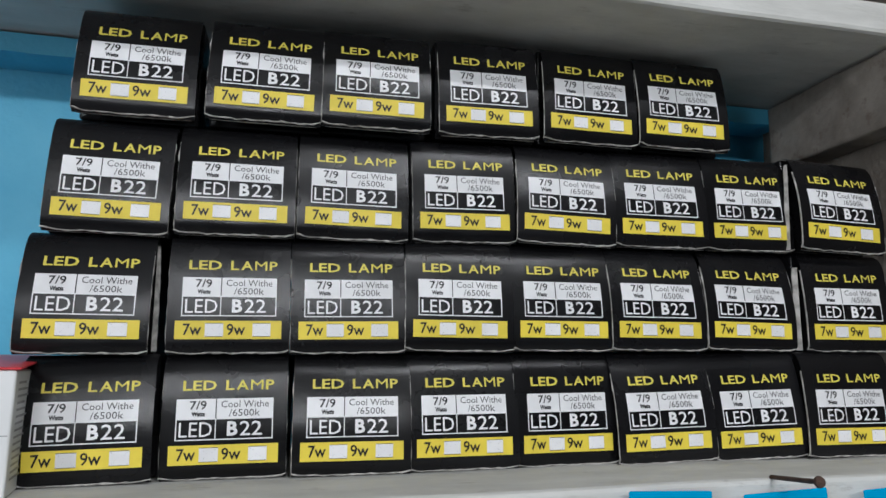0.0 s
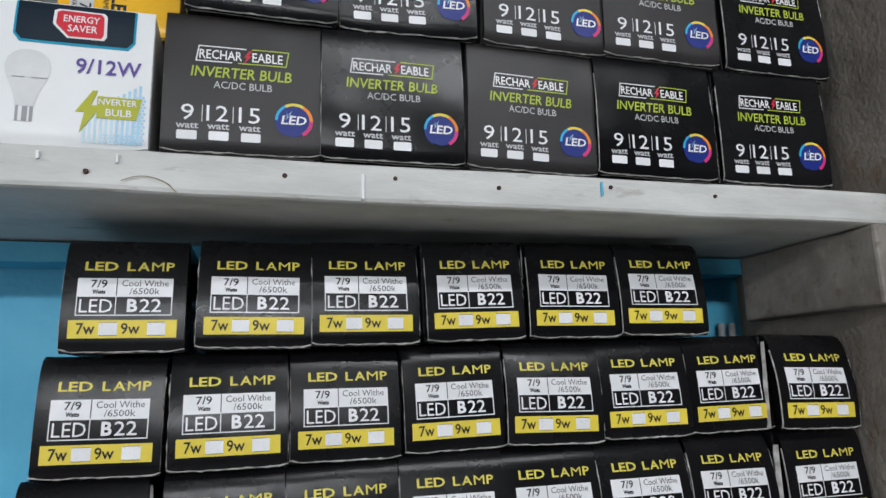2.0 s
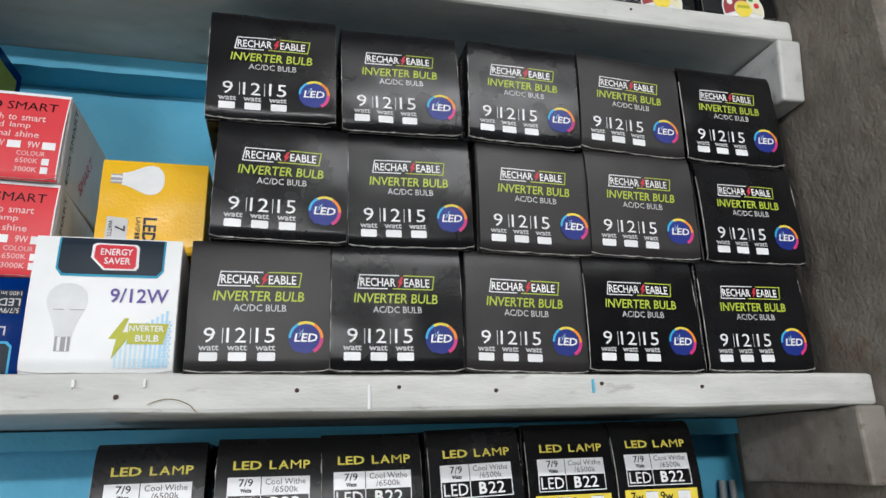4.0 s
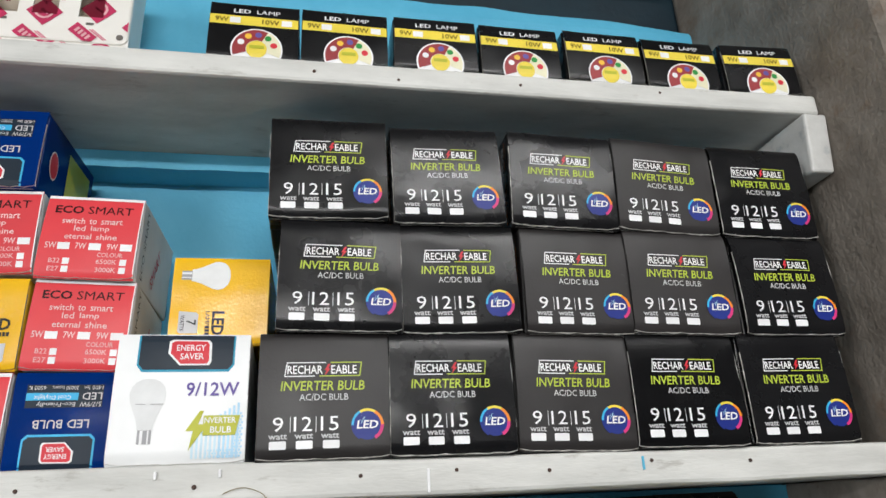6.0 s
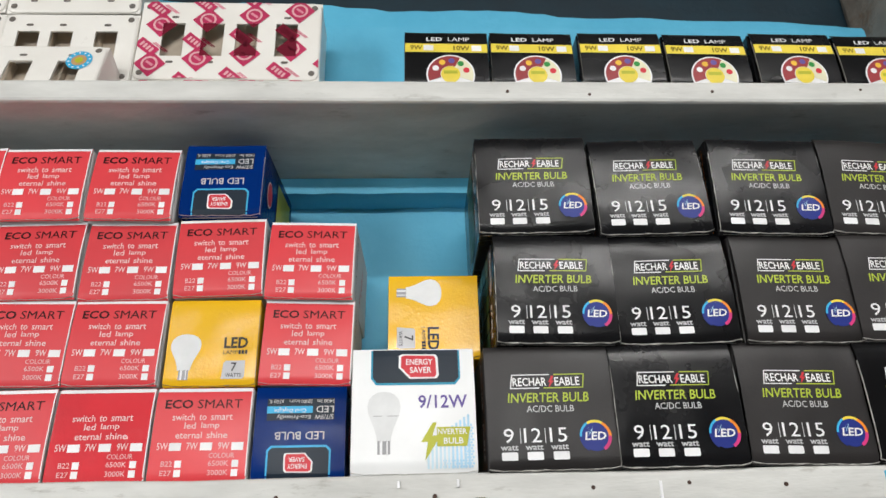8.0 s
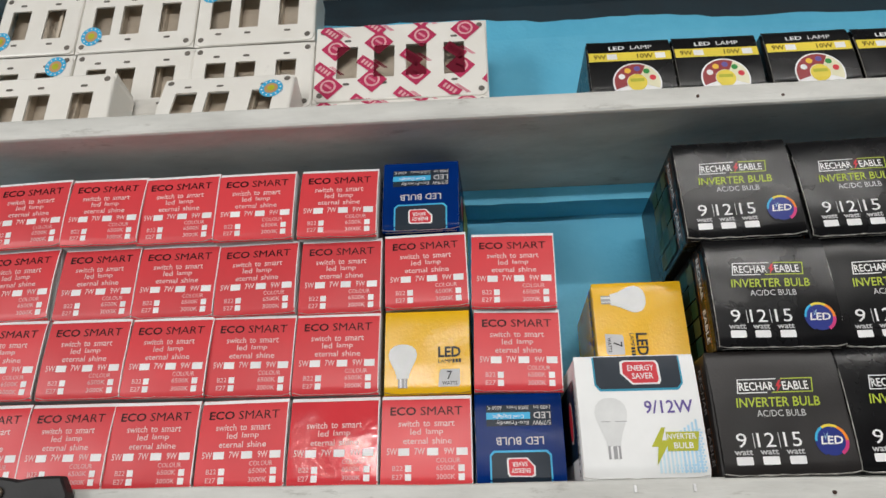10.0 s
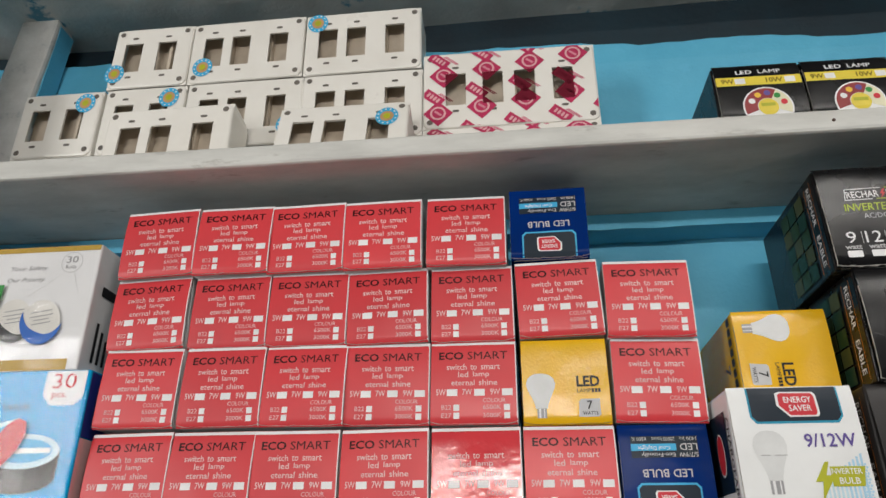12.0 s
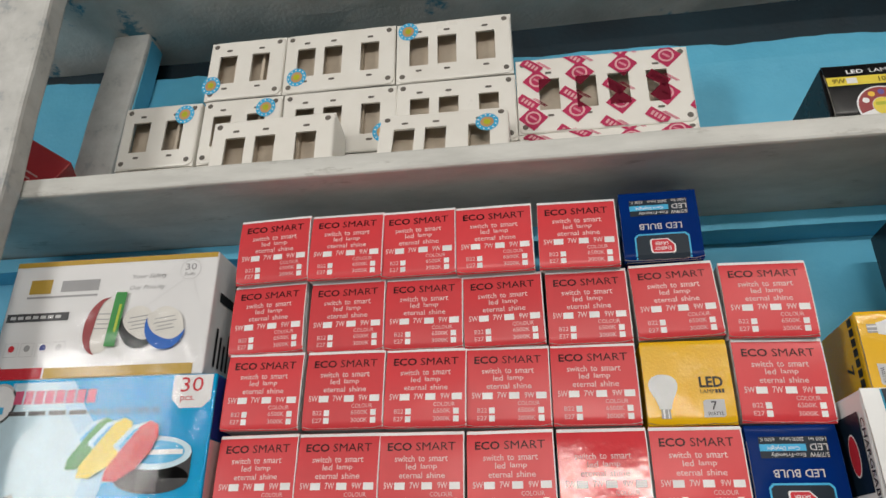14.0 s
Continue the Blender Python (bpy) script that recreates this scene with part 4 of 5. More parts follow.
# ---- yellow lamp cartons ----
def yellow_carton(turn, W=0.0665, H=0.0665):
    D = 0.112
    label = "yellow lamp carton with a printed bulb, wrapped in film" if not turn else "yellow lamp carton turned on its side on a white carton"
    root = thing("yellow_lamp_carton", label, "box")
    pf = flap_profile(H, 0.001, 0.0014, 0.002, 0.0008, 5.0 + turn)
    carton(root, W, H, D, pf, YELLOW_CARD, side=YELLOW_CARD, wear=0.0006, seed=5.0 + turn, board_mat=GREY_BOARD)
    f = Face(root, pf, turn, (0, H / 2))
    bulb_print(f, -0.0190, 0.0210, 0.0370, 1)
    f.add("name_lettering", INK_BLACK, [T("LED", 0.0085, 0.0285, 0.0175, 0.0085, 0.03), T("LAMP", 0.0085, 0.0240, 0.0105, 0.0030, 0.006)] + [rect(0.0195 + 0.0024 * i, 0.0240, 0.0213 + 0.0024 * i, 0.0270) for i in range(3)], 1)
    f.add("watt_badge", INK_SILVER, [poly((0.0085, 0.0055), (0.0235, 0.0055), (0.0250, 0.0070), (0.0250, 0.0190), (0.0110, 0.0190), (0.0095, 0.0175))], 1, "silver grey badge")
    f.add("badge_lettering", INK_BLACK, [T("7", 0.0150, 0.0110, 0.0042, 0.0066, 0.01), T("WATTS", 0.0115, 0.0068, 0.0115, 0.0028, 0.01)], 2)
    if turn:
        side = Matrix.Translation((-W / 2 - 0.0004, 0, 0)) @ Matrix.Rotation(radians(-90), 4, "Z")
        s = Face(root, m=side @ pose(-0.012, 0, 0.036))
        s.add("side_lettering", INK_BLACK, [rect(-0.004, -0.026 + 0.008 * i, 0.004, -0.020 + 0.008 * i) for i in range(7)], 1)
        s.add("side_lettering", INK_BLACK, [turned(T("7", 0, 0, 0.008, 0.012, 0.02), -90, 0, 0)], 1).matrix_basis = side @ pose(-0.035, 0, 0.03)
    return root


seat(yellow_carton(0), -0.1917, 0.3975, 1.7966, 0.4, 0.1)
seat(yellow_carton(-90, 0.0690, 0.0665), -0.0270, 0.3925, 1.8129, -0.8, 0.3)


# ---- blue lamp cartons, upside down ----
def blue_carton():
    W, H, D = 0.0650, 0.0661, 0.112
    root = thing("blue_lamp_carton", "dark blue lamp carton standing upside down", "box")
    pf = flap_profile(H, 0.002, 0.0014, 0.002, 0.0006, 9.0)
    carton(root, W, H, D, pf, BLUE_CARD, wear=0.0006, seed=9.0, board_mat=WHITE_BOARD)
    f = Face(root, pf, 180, (0, H / 2))
    f.add("black_panel", INK_CYAN, [poly((-0.0225, H - 0.001), (-0.0225, H - 0.0215), (-0.0195, H - 0.0245), (0.0195, H - 0.0245), (0.0225, H - 0.0215), (0.0225, H - 0.001))], 1, "cyan rim of the black panel")
    f.add("black_panel", INK_NAVY, [poly((-0.0212, H - 0.0008), (-0.0212, H - 0.0205), (-0.0187, H - 0.0230), (0.0187, H - 0.0230), (0.0212, H - 0.0205), (0.0212, H - 0.0008))], 2)
    sticker(f, 0.0, H - 0.0125, 0.0205, 0.0135, 3)
    f.add("name_lettering", INK_SILVER, [T("LED BULB", -0.0175, H - 0.0340, 0.0350, 0.0056, 0.008)])
    f.add("data_panel", INK_NAVY, [rect(-0.0240, H - 0.0575, 0.0240, H - 0.0420)])
    f.add("data_band", INK_CYAN, [rect(-0.0085, H - 0.0520, 0.0240, H - 0.0470)], 2)
    f.add("data_lettering", INK_SILVER, [T("5/7/9W", -0.0235, H - 0.0458, 0.0135, 0.0034, 0.008), T("Eco-Friendly", -0.0072, H - 0.0463, 0.0240, 0.0036, 0.006), T("LED", -0.0235, H - 0.0520, 0.0125, 0.0048, 0.006),
                                         T("1400 lm", -0.0235, H - 0.0568, 0.0120, 0.0028), T("20000 hours", -0.0080, H - 0.0568, 0.0165, 0.0028), T("6500 K", 0.0125, H - 0.0568, 0.0105, 0.0028)], 2)
    f.add("band_lettering", INK_WHITE, [T("Cool Daylight", -0.0040, H - 0.0510, 0.0230, 0.0036)], 3)
    side_words(root, W, H, INK_BLACK, [])
    side = Matrix.Translation((W / 2 + 0.0003, 0, 0)) @ Matrix.Rotation(radians(90), 4, "Z")
    s = Face(root, m=side)
    s.add("side_sticker", INK_WHITE, [disc(0.022, 0.030, 0.0085, 0.0120, 18)], 2)
    s.add("side_sticker_red", INK_RED, [disc(0.022, 0.030, 0.0075, 0.0108, 18)], 3)
    s.add("side_picture", INK_OLIVE, [rect(0.05, 0.008, 0.10, 0.055)], 1, "pale green side picture")
    return root


BLUE = blue_carton()
swarm([BLUE], [(0, -0.1963, 0.395, 1.9320, -2.0, 0.6), (0, -0.1240, 0.397, 1.7292, 0.6, 0.2)], "blue lamp cartons")


# ---- insulation tape cartons ----
def tape_roll(f, cx, cz, rx, rz, mt, tilt, a0, a1, level):
    """A printed roll seen aslant: a pale face with small print and a coloured crescent along one side."""
    face = f.add("roll_face_picture", INK_CREAMY, [turned(disc(cx, cz, rx, rz, 26), tilt, cx, cz)], level)
    lift = 0.0001 + 0.00022 * (level + 1)
    part("roll_print_bar", ink_bm([turned(rect(cx - rx * w, cz + q * rz, cx + rx * w, cz + q * rz + 0.0009), tilt * 0.3, cx, cz) for q, w in ((0.42, 0.55), (0.22, 0.62), (0.05, 0.4), (-0.12, 0.5))], f.prof, lift), INK_GREY, face)
    outer = [(cx + rx * 1.10 * math.cos(radians(a)), cz + rz * 1.06 * math.sin(radians(a))) for a in range(a0, a1 + 1, 10)]
    wide = 0.60 * rx
    n = len(outer)
    inner = [(x + wide * math.sin(math.pi * i / (n - 1)) * math.cos(radians(a0 + 10 * i + 180)), z + wide * math.sin(math.pi * i / (n - 1)) * math.sin(radians(a0 + 10 * i + 180))) for i, (x, z) in enumerate(outer)]
    strip = (outer + inner, [(i, i + 1, n + i + 1, n + i) for i in range(n - 1)])
    part("roll_band_picture", ink_bm([turned(strip, tilt, cx, cz)], f.prof, lift + 0.00022), mt, face)
    return face


INK_CREAMY = ink_mat("off_white_ink", (0.72, 0.70, 0.66))


def white_tape_carton():
    W, H, D = 0.203, 0.1140, 0.110
    root = thing("white_tape_carton", "glossy white and gold carton of insulation tape", "box")
    bm = box_bm(-W / 2, W / 2, 0, D, 0, H, 0.0015)
    part("carton", bm, GLOSS_WHITE, root)
    f = Face(root)
    f.add("gold_band", INK_GOLDEN, [rect(-W / 2 + 0.001, H - 0.0055, W / 2 - 0.001, H - 0.0005), rect(-0.048, 0.0005, W / 2 - 0.010, 0.010)])
    f.add("red_band", INK_RED, [rect(-W / 2 + 0.001, 0.0005, -0.050, 0.0105)])
    f.add("mark_bar", INK_GOLDEN, [rect(-0.082, H - 0.033, -0.060, H - 0.019)], label="gold mark drawn as a plain shape")
    f.add("mark_bar", INK_GREY, [rect(-0.050, H - 0.032, -0.012, H - 0.021)])
    f.add("line_bar", INK_GREY, [rect(-0.083, H - 0.0375, -0.012, H - 0.0355)])
    f.add("motto_lettering", INK_GREY, [T("Your Safety", 0.018, H - 0.024, 0.035, 0.0055, 0.0, 0.3), T("Our Priority", 0.018, H - 0.035, 0.035, 0.0055, 0.0, 0.3)])
    f.add("count_ring", INK_SILVER, [ring(0.076, H - 0.0165, 0.0094, 0.0100)], 1)
    f.add("count_lettering", INK_GREY, [T("30", 0.0705, H - 0.0170, 0.011, 0.0065, 0.01), T("Rolls", 0.0710, H - 0.0225, 0.010, 0.0032, 0.006)])
    f.add("thin_lines", INK_SILVER, [poly((0.071, H - 0.026), (0.0715, H - 0.026), (0.036, H - 0.052), (0.0355, H - 0.052)), poly((0.080, H - 0.026), (0.0804, H - 0.026), (0.088, H - 0.046), (0.0876, H - 0.046)),
                                     poly((0.066, H - 0.0055), (0.0664, H - 0.0055), (0.073, H - 0.0075), (0.0726, H - 0.0075))])
    f.add("dark_bar", INK_DARKGREY, [rect(-0.098, H - 0.060, -0.036, H - 0.052)], label="dark bar with unreadable small print")
    f.add("dark_bar_print", INK_SILVER, [rect(-0.094 + 0.0075 * i, H - 0.0575, -0.0885 + 0.0075 * i, H - 0.0545) for i in range(7)], 2)
    for i, mt in enumerate((INK_RED, INK_GREY, INK_DEEPBLUE, INK_SILVER)):
        f.add("small_badge", INK_SILVER, frame_lines(-0.092 + 0.0155 * i, 0.021, -0.079 + 0.0155 * i, 0.034, 0.0004))
        f.add("small_badge_mark", mt, [disc(-0.0855 + 0.0155 * i, 0.0288, 0.0032, n=9)])
    for cx, cz, rx, rz, mt, tilt, a0, a1, lv in ((0.000, 0.047, 0.0165, 0.0255, INK_WINE, -6, 90, 270, 1), (0.035, 0.045, 0.0160, 0.0200, INK_BLACK, 24, 130, 320, 4), (0.061, 0.043, 0.0170, 0.0200, INK_ROYAL, 26, 130, 330, 8)):
        tape_roll(f, cx, cz, rx, rz, mt, tilt, a0, a1, lv)
    f.add("roll_picture", INK_LEAF, [poly((0.006, 0.027), (0.0165, 0.0265), (0.0195, 0.0775), (0.0085, 0.078))], 12, "printed green roll seen edge on")
    f.add("roll_shine", INK_GREEN, [poly((0.0125, 0.040), (0.0150, 0.040), (0.0165, 0.066), (0.0140, 0.066))], 13)
    film_sheet(root, W, H)
    side = Matrix.Translation((W / 2 + 0.0004, 0, 0)) @ Matrix.Rotation(radians(90), 4, "Z")
    s = Face(root, m=side)
    s.add("side_bar", INK_BLACK, [rect(0.012, H - 0.045, 0.085, H - 0.036)])
    for i in range(9):
        s.add("side_bar", INK_BLACK, [rect(0.014 + 0.008 * i, 0.010, 0.018 + 0.008 * i, 0.045 - 0.006 * (i % 3))])
    s.add("side_mark", INK_BLACK, [rect(0.04, H - 0.025, 0.085, H - 0.010)])
    return root


def blue_tape_carton():
    W, H, D = 0.232, 0.1170, 0.112
    root = thing("blue_tape_carton", "glossy sky blue carton of insulation tape under a white one", "box")
    part("carton", box_bm(-W / 2, W / 2, 0, D, 0, H, 0.0015), GLOSS_BLUE, root)
    f = Face(root)
    f.add("pale_sweep", INK_PALEBLUE, [poly((-0.080, 0.002), (0.022, 0.002), (0.034, 0.050), (0.004, H - 0.030), (-0.014, H - 0.003), (-0.072, H - 0.003), (-0.086, 0.060))], 1, "pale sweep across the blue print")
    f.add("white_sweep", INK_ICE, [poly((-0.077, 0.003), (0.004, 0.003), (0.014, 0.050), (-0.014, H - 0.032), (-0.030, H - 0.004), (-0.069, H - 0.004), (-0.083, 0.060))], 2, "icy sweep across the blue print")
    f.add("deep_edge", INK_DEEPBLUE, [poly((-0.1145, 0.002), (-0.084, 0.002), (-0.094, 0.050), (-0.088, H - 0.003), (-0.1145, H - 0.003))], 1)
    f.add("round_mark", INK_SILVER, [disc(-0.082, H - 0.021, 0.0165, 0.0180)], 2, "grey round mark drawn as a plain shape")
    f.add("round_mark_inner", INK_WHITE, [disc(-0.082, H - 0.021, 0.0145, 0.0158)], 3)
    f.add("round_mark_bar", INK_CYAN, [rect(-0.087, H - 0.030, -0.076, H - 0.024), rect(-0.087, H - 0.024, -0.084, H - 0.012)], 4)
    f.add("mark_bar", INK_PINK, [rect(-0.068 + 0.0098 * i, H - 0.022, -0.0600 + 0.0098 * i, H - 0.0105) for i in range(8)], 4, "pink name drawn as plain blocks")
    f.add("line_lettering", INK_DARKGREY, [T("INSULATION TAPE-FR", 0.006, H - 0.0322, 0.064, 0.0044, 0.01)] + [rect(-0.070 + 0.019 * i, H - 0.0318, -0.054 + 0.019 * i, H - 0.0282) for i in range(4)], 4)
    f.add("count_patch", INK_WHITE, [poly((0.078, H - 0.001), (0.078, H - 0.021), (0.086, H - 0.029), (0.106, H - 0.029), (0.113, H - 0.022), (0.113, H - 0.001))], 1)
    f.add("count_lettering", INK_RED, [T("30", 0.085, H - 0.0155, 0.020, 0.0125), T("pcs.", 0.086, H - 0.0245, 0.0125, 0.0055, 0.004)], 2)
    rx0, rz0 = 0.071, 0.032
    f.add("black_roll_picture", INK_BLACK, [poly((rx0 - 0.0325, rz0), (rx0 + 0.0325, rz0), (rx0 + 0.0325, rz0 + 0.020), (rx0 - 0.0325, rz0 + 0.020)), disc(rx0, rz0, 0.0325, 0.0120)], 3, "printed black tape roll")
    f.add("roll_shine", INK_DARKGREY, [poly((rx0 - 0.012, rz0 - 0.010), (rx0 + 0.006, rz0 - 0.0105), (rx0 + 0.006, rz0 + 0.018), (rx0 - 0.012, rz0 + 0.018))], 4)
    f.add("roll_top_picture", INK_ICE, [disc(rx0, rz0 + 0.020, 0.0325, 0.0135)], 5)
    f.add("roll_top_picture", INK_CYAN, [disc(rx0 + 0.001, rz0 + 0.0205, 0.0255, 0.0095)], 6)
    f.add("roll_top_picture", INK_WHITE, [rect(rx0 - 0.023, rz0 + 0.0185, rx0 + 0.025, rz0 + 0.0225)], 7)
    band = ((-0.034, 0.026), (-0.022, 0.0255), (-0.005, 0.036), (0.007, 0.050), (0.0125, 0.064), (0.0105, 0.0745), (0.003, 0.0780), (-0.006, 0.0730), (-0.016, 0.060), (-0.026, 0.046), (-0.033, 0.036))
    for k, (dx, dz, sz, mt) in enumerate(((0.022, 0.004, 0.80, INK_LEAF), (0.038, 0.003, 0.92, INK_YELLOW), (0.062, 0.000, 0.92, INK_RED))):
        def at(q):
            return dx + sz * q[0], 0.076 + dz + sz * (q[1] - 0.076)
        f.add("roll_core_picture", INK_ICE, [poly(*[at(q) for q in ((-0.030, 0.056), (-0.014, 0.074), (0.003, 0.0780), (-0.006, 0.0700), (-0.020, 0.048))])], 8 + 3 * k)
        f.add("roll_core_picture", INK_CYAN, [poly(*[at(q) for q in ((-0.024, 0.056), (-0.012, 0.070), (-0.003, 0.0740), (-0.009, 0.0660), (-0.020, 0.050))])], 9 + 3 * k)
        f.add("fan_roll_picture", mt, [poly(*[at(band[q]) for q in quad]) for quad in ((0, 1, 9, 10), (1, 2, 8, 9), (2, 3, 7, 8), (3, 4, 6, 7), (4, 5, 6))], 10 + 3 * k, "printed coloured tape roll")
    f.add("tape_scraps", INK_GREY, [turned(rect(-0.068 + 0.006 * i, 0.012 + 0.002 * i, -0.052 + 0.006 * i, 0.0165 + 0.002 * i), 25, -0.06 + 0.006 * i, 0.014) for i in range(2)], 3)
    f.add("size_lettering", INK_DEEPBLUE, [T("16 mm x 0.125 mm x 7 mtrs", 0.014, 0.0035, 0.082, 0.0042)], 2)
    side = Matrix.Translation((W / 2 + 0.0004, 0, 0)) @ Matrix.Rotation(radians(90), 4, "Z")
    s = Face(root, m=side)
    film_sheet(root, W, H)
    s.add("side_panel", INK_OFFWHITE, [rect(0.001, 0.004, D - 0.002, 0.062)], 1, "pale panel with barred print")
    s.add("side_panel", INK_DEEPBLUE, [rect(0.001, 0.063, D - 0.002, H - 0.002)], 1)
    s.add("side_bars", INK_BLACK, [rect(0.022 + 0.004 * (i % 2), 0.008 + 0.0052 * i, 0.040 - 0.003 * (i % 3), 0.0105 + 0.0052 * i) for i in range(10)], 2)
    return root


def film_sheet(root, W, H):
    """A sheet of clear film drawn over the front of a carton."""
    bm = bmesh.new()
    nx, nz = 24, 16
    g = [[bm.verts.new((-W / 2 + W * i / nx, -0.0048 + 0.0011 * noise.noise((i * 0.35, j * 0.35, W * 50)), 0.0008 + (H - 0.0016) * j / nz)) for i in range(nx + 1)] for j in range(nz + 1)]
    for j in range(nz):
        for i in range(nx):
            bm.faces.new((g[j][i], g[j][i + 1], g[j + 1][i + 1], g[j + 1][i]))
    part("film_wrap", bm, FILM, root, "clear shrink film with crinkles", smooth=True)


GLOSS_WHITE = surface("film_wrapped_white", (0.78, 0.78, 0.79), (0.74, 0.74, 0.75), rough=0.08, scale=24, fine=120, bump=0.3, dist=0.003, rough_var=0.03)
GLOSS_BLUE = surface("film_wrapped_blue", (0.001, 0.34, 0.64), (0.001, 0.30, 0.58), rough=0.08, scale=22, fine=120, bump=0.3, dist=0.003, rough_var=0.03, specular=0.10)
seat(blue_tape_carton(), -0.6905, 0.386, 1.7310, 0.0)
seat(white_tape_carton(), -0.6905, 0.387, 1.8481, 0.0)


# ---- lamp cartons with a colour dial on the upper shelf ----
def dial_carton():
    W, H, D = 0.0715, 0.0565, 0.10
    root = thing("dial_lamp_carton", "black lamp carton with yellow band and a colour dial", "box")
    pf = flap_profile(H, 0.004, 0.0016, 0.001, 0.0005, 11.0)
    carton(root, W, H, D, pf, BLACK_CARD, wear=0.0004, seed=11.0)
    f = Face(root, pf)
    f.add("title_lettering", INK_WHITE, [T("LED", -0.0170, H - 0.0115, 0.0135, 0.0044, 0.016), T("LAMP", 0.0015, H - 0.0115, 0.0185, 0.0044, 0.016)])
    f.add("yellow_band", INK_YELLOW, [rect(-W / 2 + 0.0006, H - 0.0245, W / 2 - 0.0008, H - 0.0148, rows=2)])
    for word, x, w in (("9W", -0.0310, 0.0106), ("10W", 0.0060, 0.0138)):
        f.add("watt_lettering", INK_BROWN, [T(word, x, H - 0.0222, w, 0.0052, 0.022)], 2)
    for x in (-0.0195, 0.0215):
        f.add("tick_box", INK_WHITE, [rect(x, H - 0.0228, x + 0.0085, H - 0.0166)], 2)
    cx, cz, r = 0.0030, H - 0.0480, 0.0205
    dial = f.add("dial", INK_WHITE, [disc(cx, cz, r)], 2, "printed dial of coloured dots")
    part("dial_ring", ink_bm([ring(cx, cz, r * 0.42, r * 0.93, 26, 64, 200)], pf, 0.00076), INK_WINE, dial)
    part("dial_ring", ink_bm([ring(cx, cz, r * 0.42, r * 0.93, 26, -20, 64)], pf, 0.00076), INK_CREAM, dial)
    for k, mt in enumerate((INK_RED, INK_LEAF, INK_PURPLE, INK_GOLDEN_DOT, INK_WHITE)):
        a = radians(18 + 34 * k)
        part("dial_dot", ink_bm([disc(cx + r * 0.68 * math.cos(a), cz + r * 0.68 * math.sin(a), 0.0028, n=10)], pf, 0.00098), mt, dial)
    part("dial_hub", ink_bm([disc(cx, cz, r * 0.4)], pf, 0.00098), INK_YELLOW, dial)
    part("dial_hub_bar", ink_bm([rect(cx - r * 0.28, cz + r * 0.02, cx + r * 0.28, cz + r * 0.17)], pf, 0.0012), INK_OLIVE, dial)
    return root


DIAL = dial_carton()
swarm([DIAL], [(0, x, 0.3705 + 0.002 * math.sin(3 * i), 2.0402, rz, 0.4) for i, (x, rz) in enumerate(((-0.0120, 0.0), (0.0615, 0.5), (0.1385, -0.4), (0.2140, 0.3), (0.2915, 0.4), (0.3680, 0.0), (0.4470, -3.0)))], "dial lamp cartons on the upper shelf")


# ---- white plastic switch boxes ----
def plate_with_holes(W, H, holes, r):
    """A rounded plate in x and z with rectangular openings, as a list of 2D cells."""
    xs = sorted({-W / 2, W / 2, *[h[0] for h in holes], *[h[2] for h in holes]})
    zs = sorted({0.0, H, *[h[1] for h in holes], *[h[3] for h in holes]})
    cells = []
    for i in range(len(xs) - 1):
        for j in range(len(zs) - 1):
            cx, cz = (xs[i] + xs[i + 1]) / 2, (zs[j] + zs[j + 1]) / 2
            if not any(h[0] < cx < h[2] and h[1] < cz < h[3] for h in holes):
                cells.append((xs[i], zs[j], xs[i + 1], zs[j + 1]))
    return cells


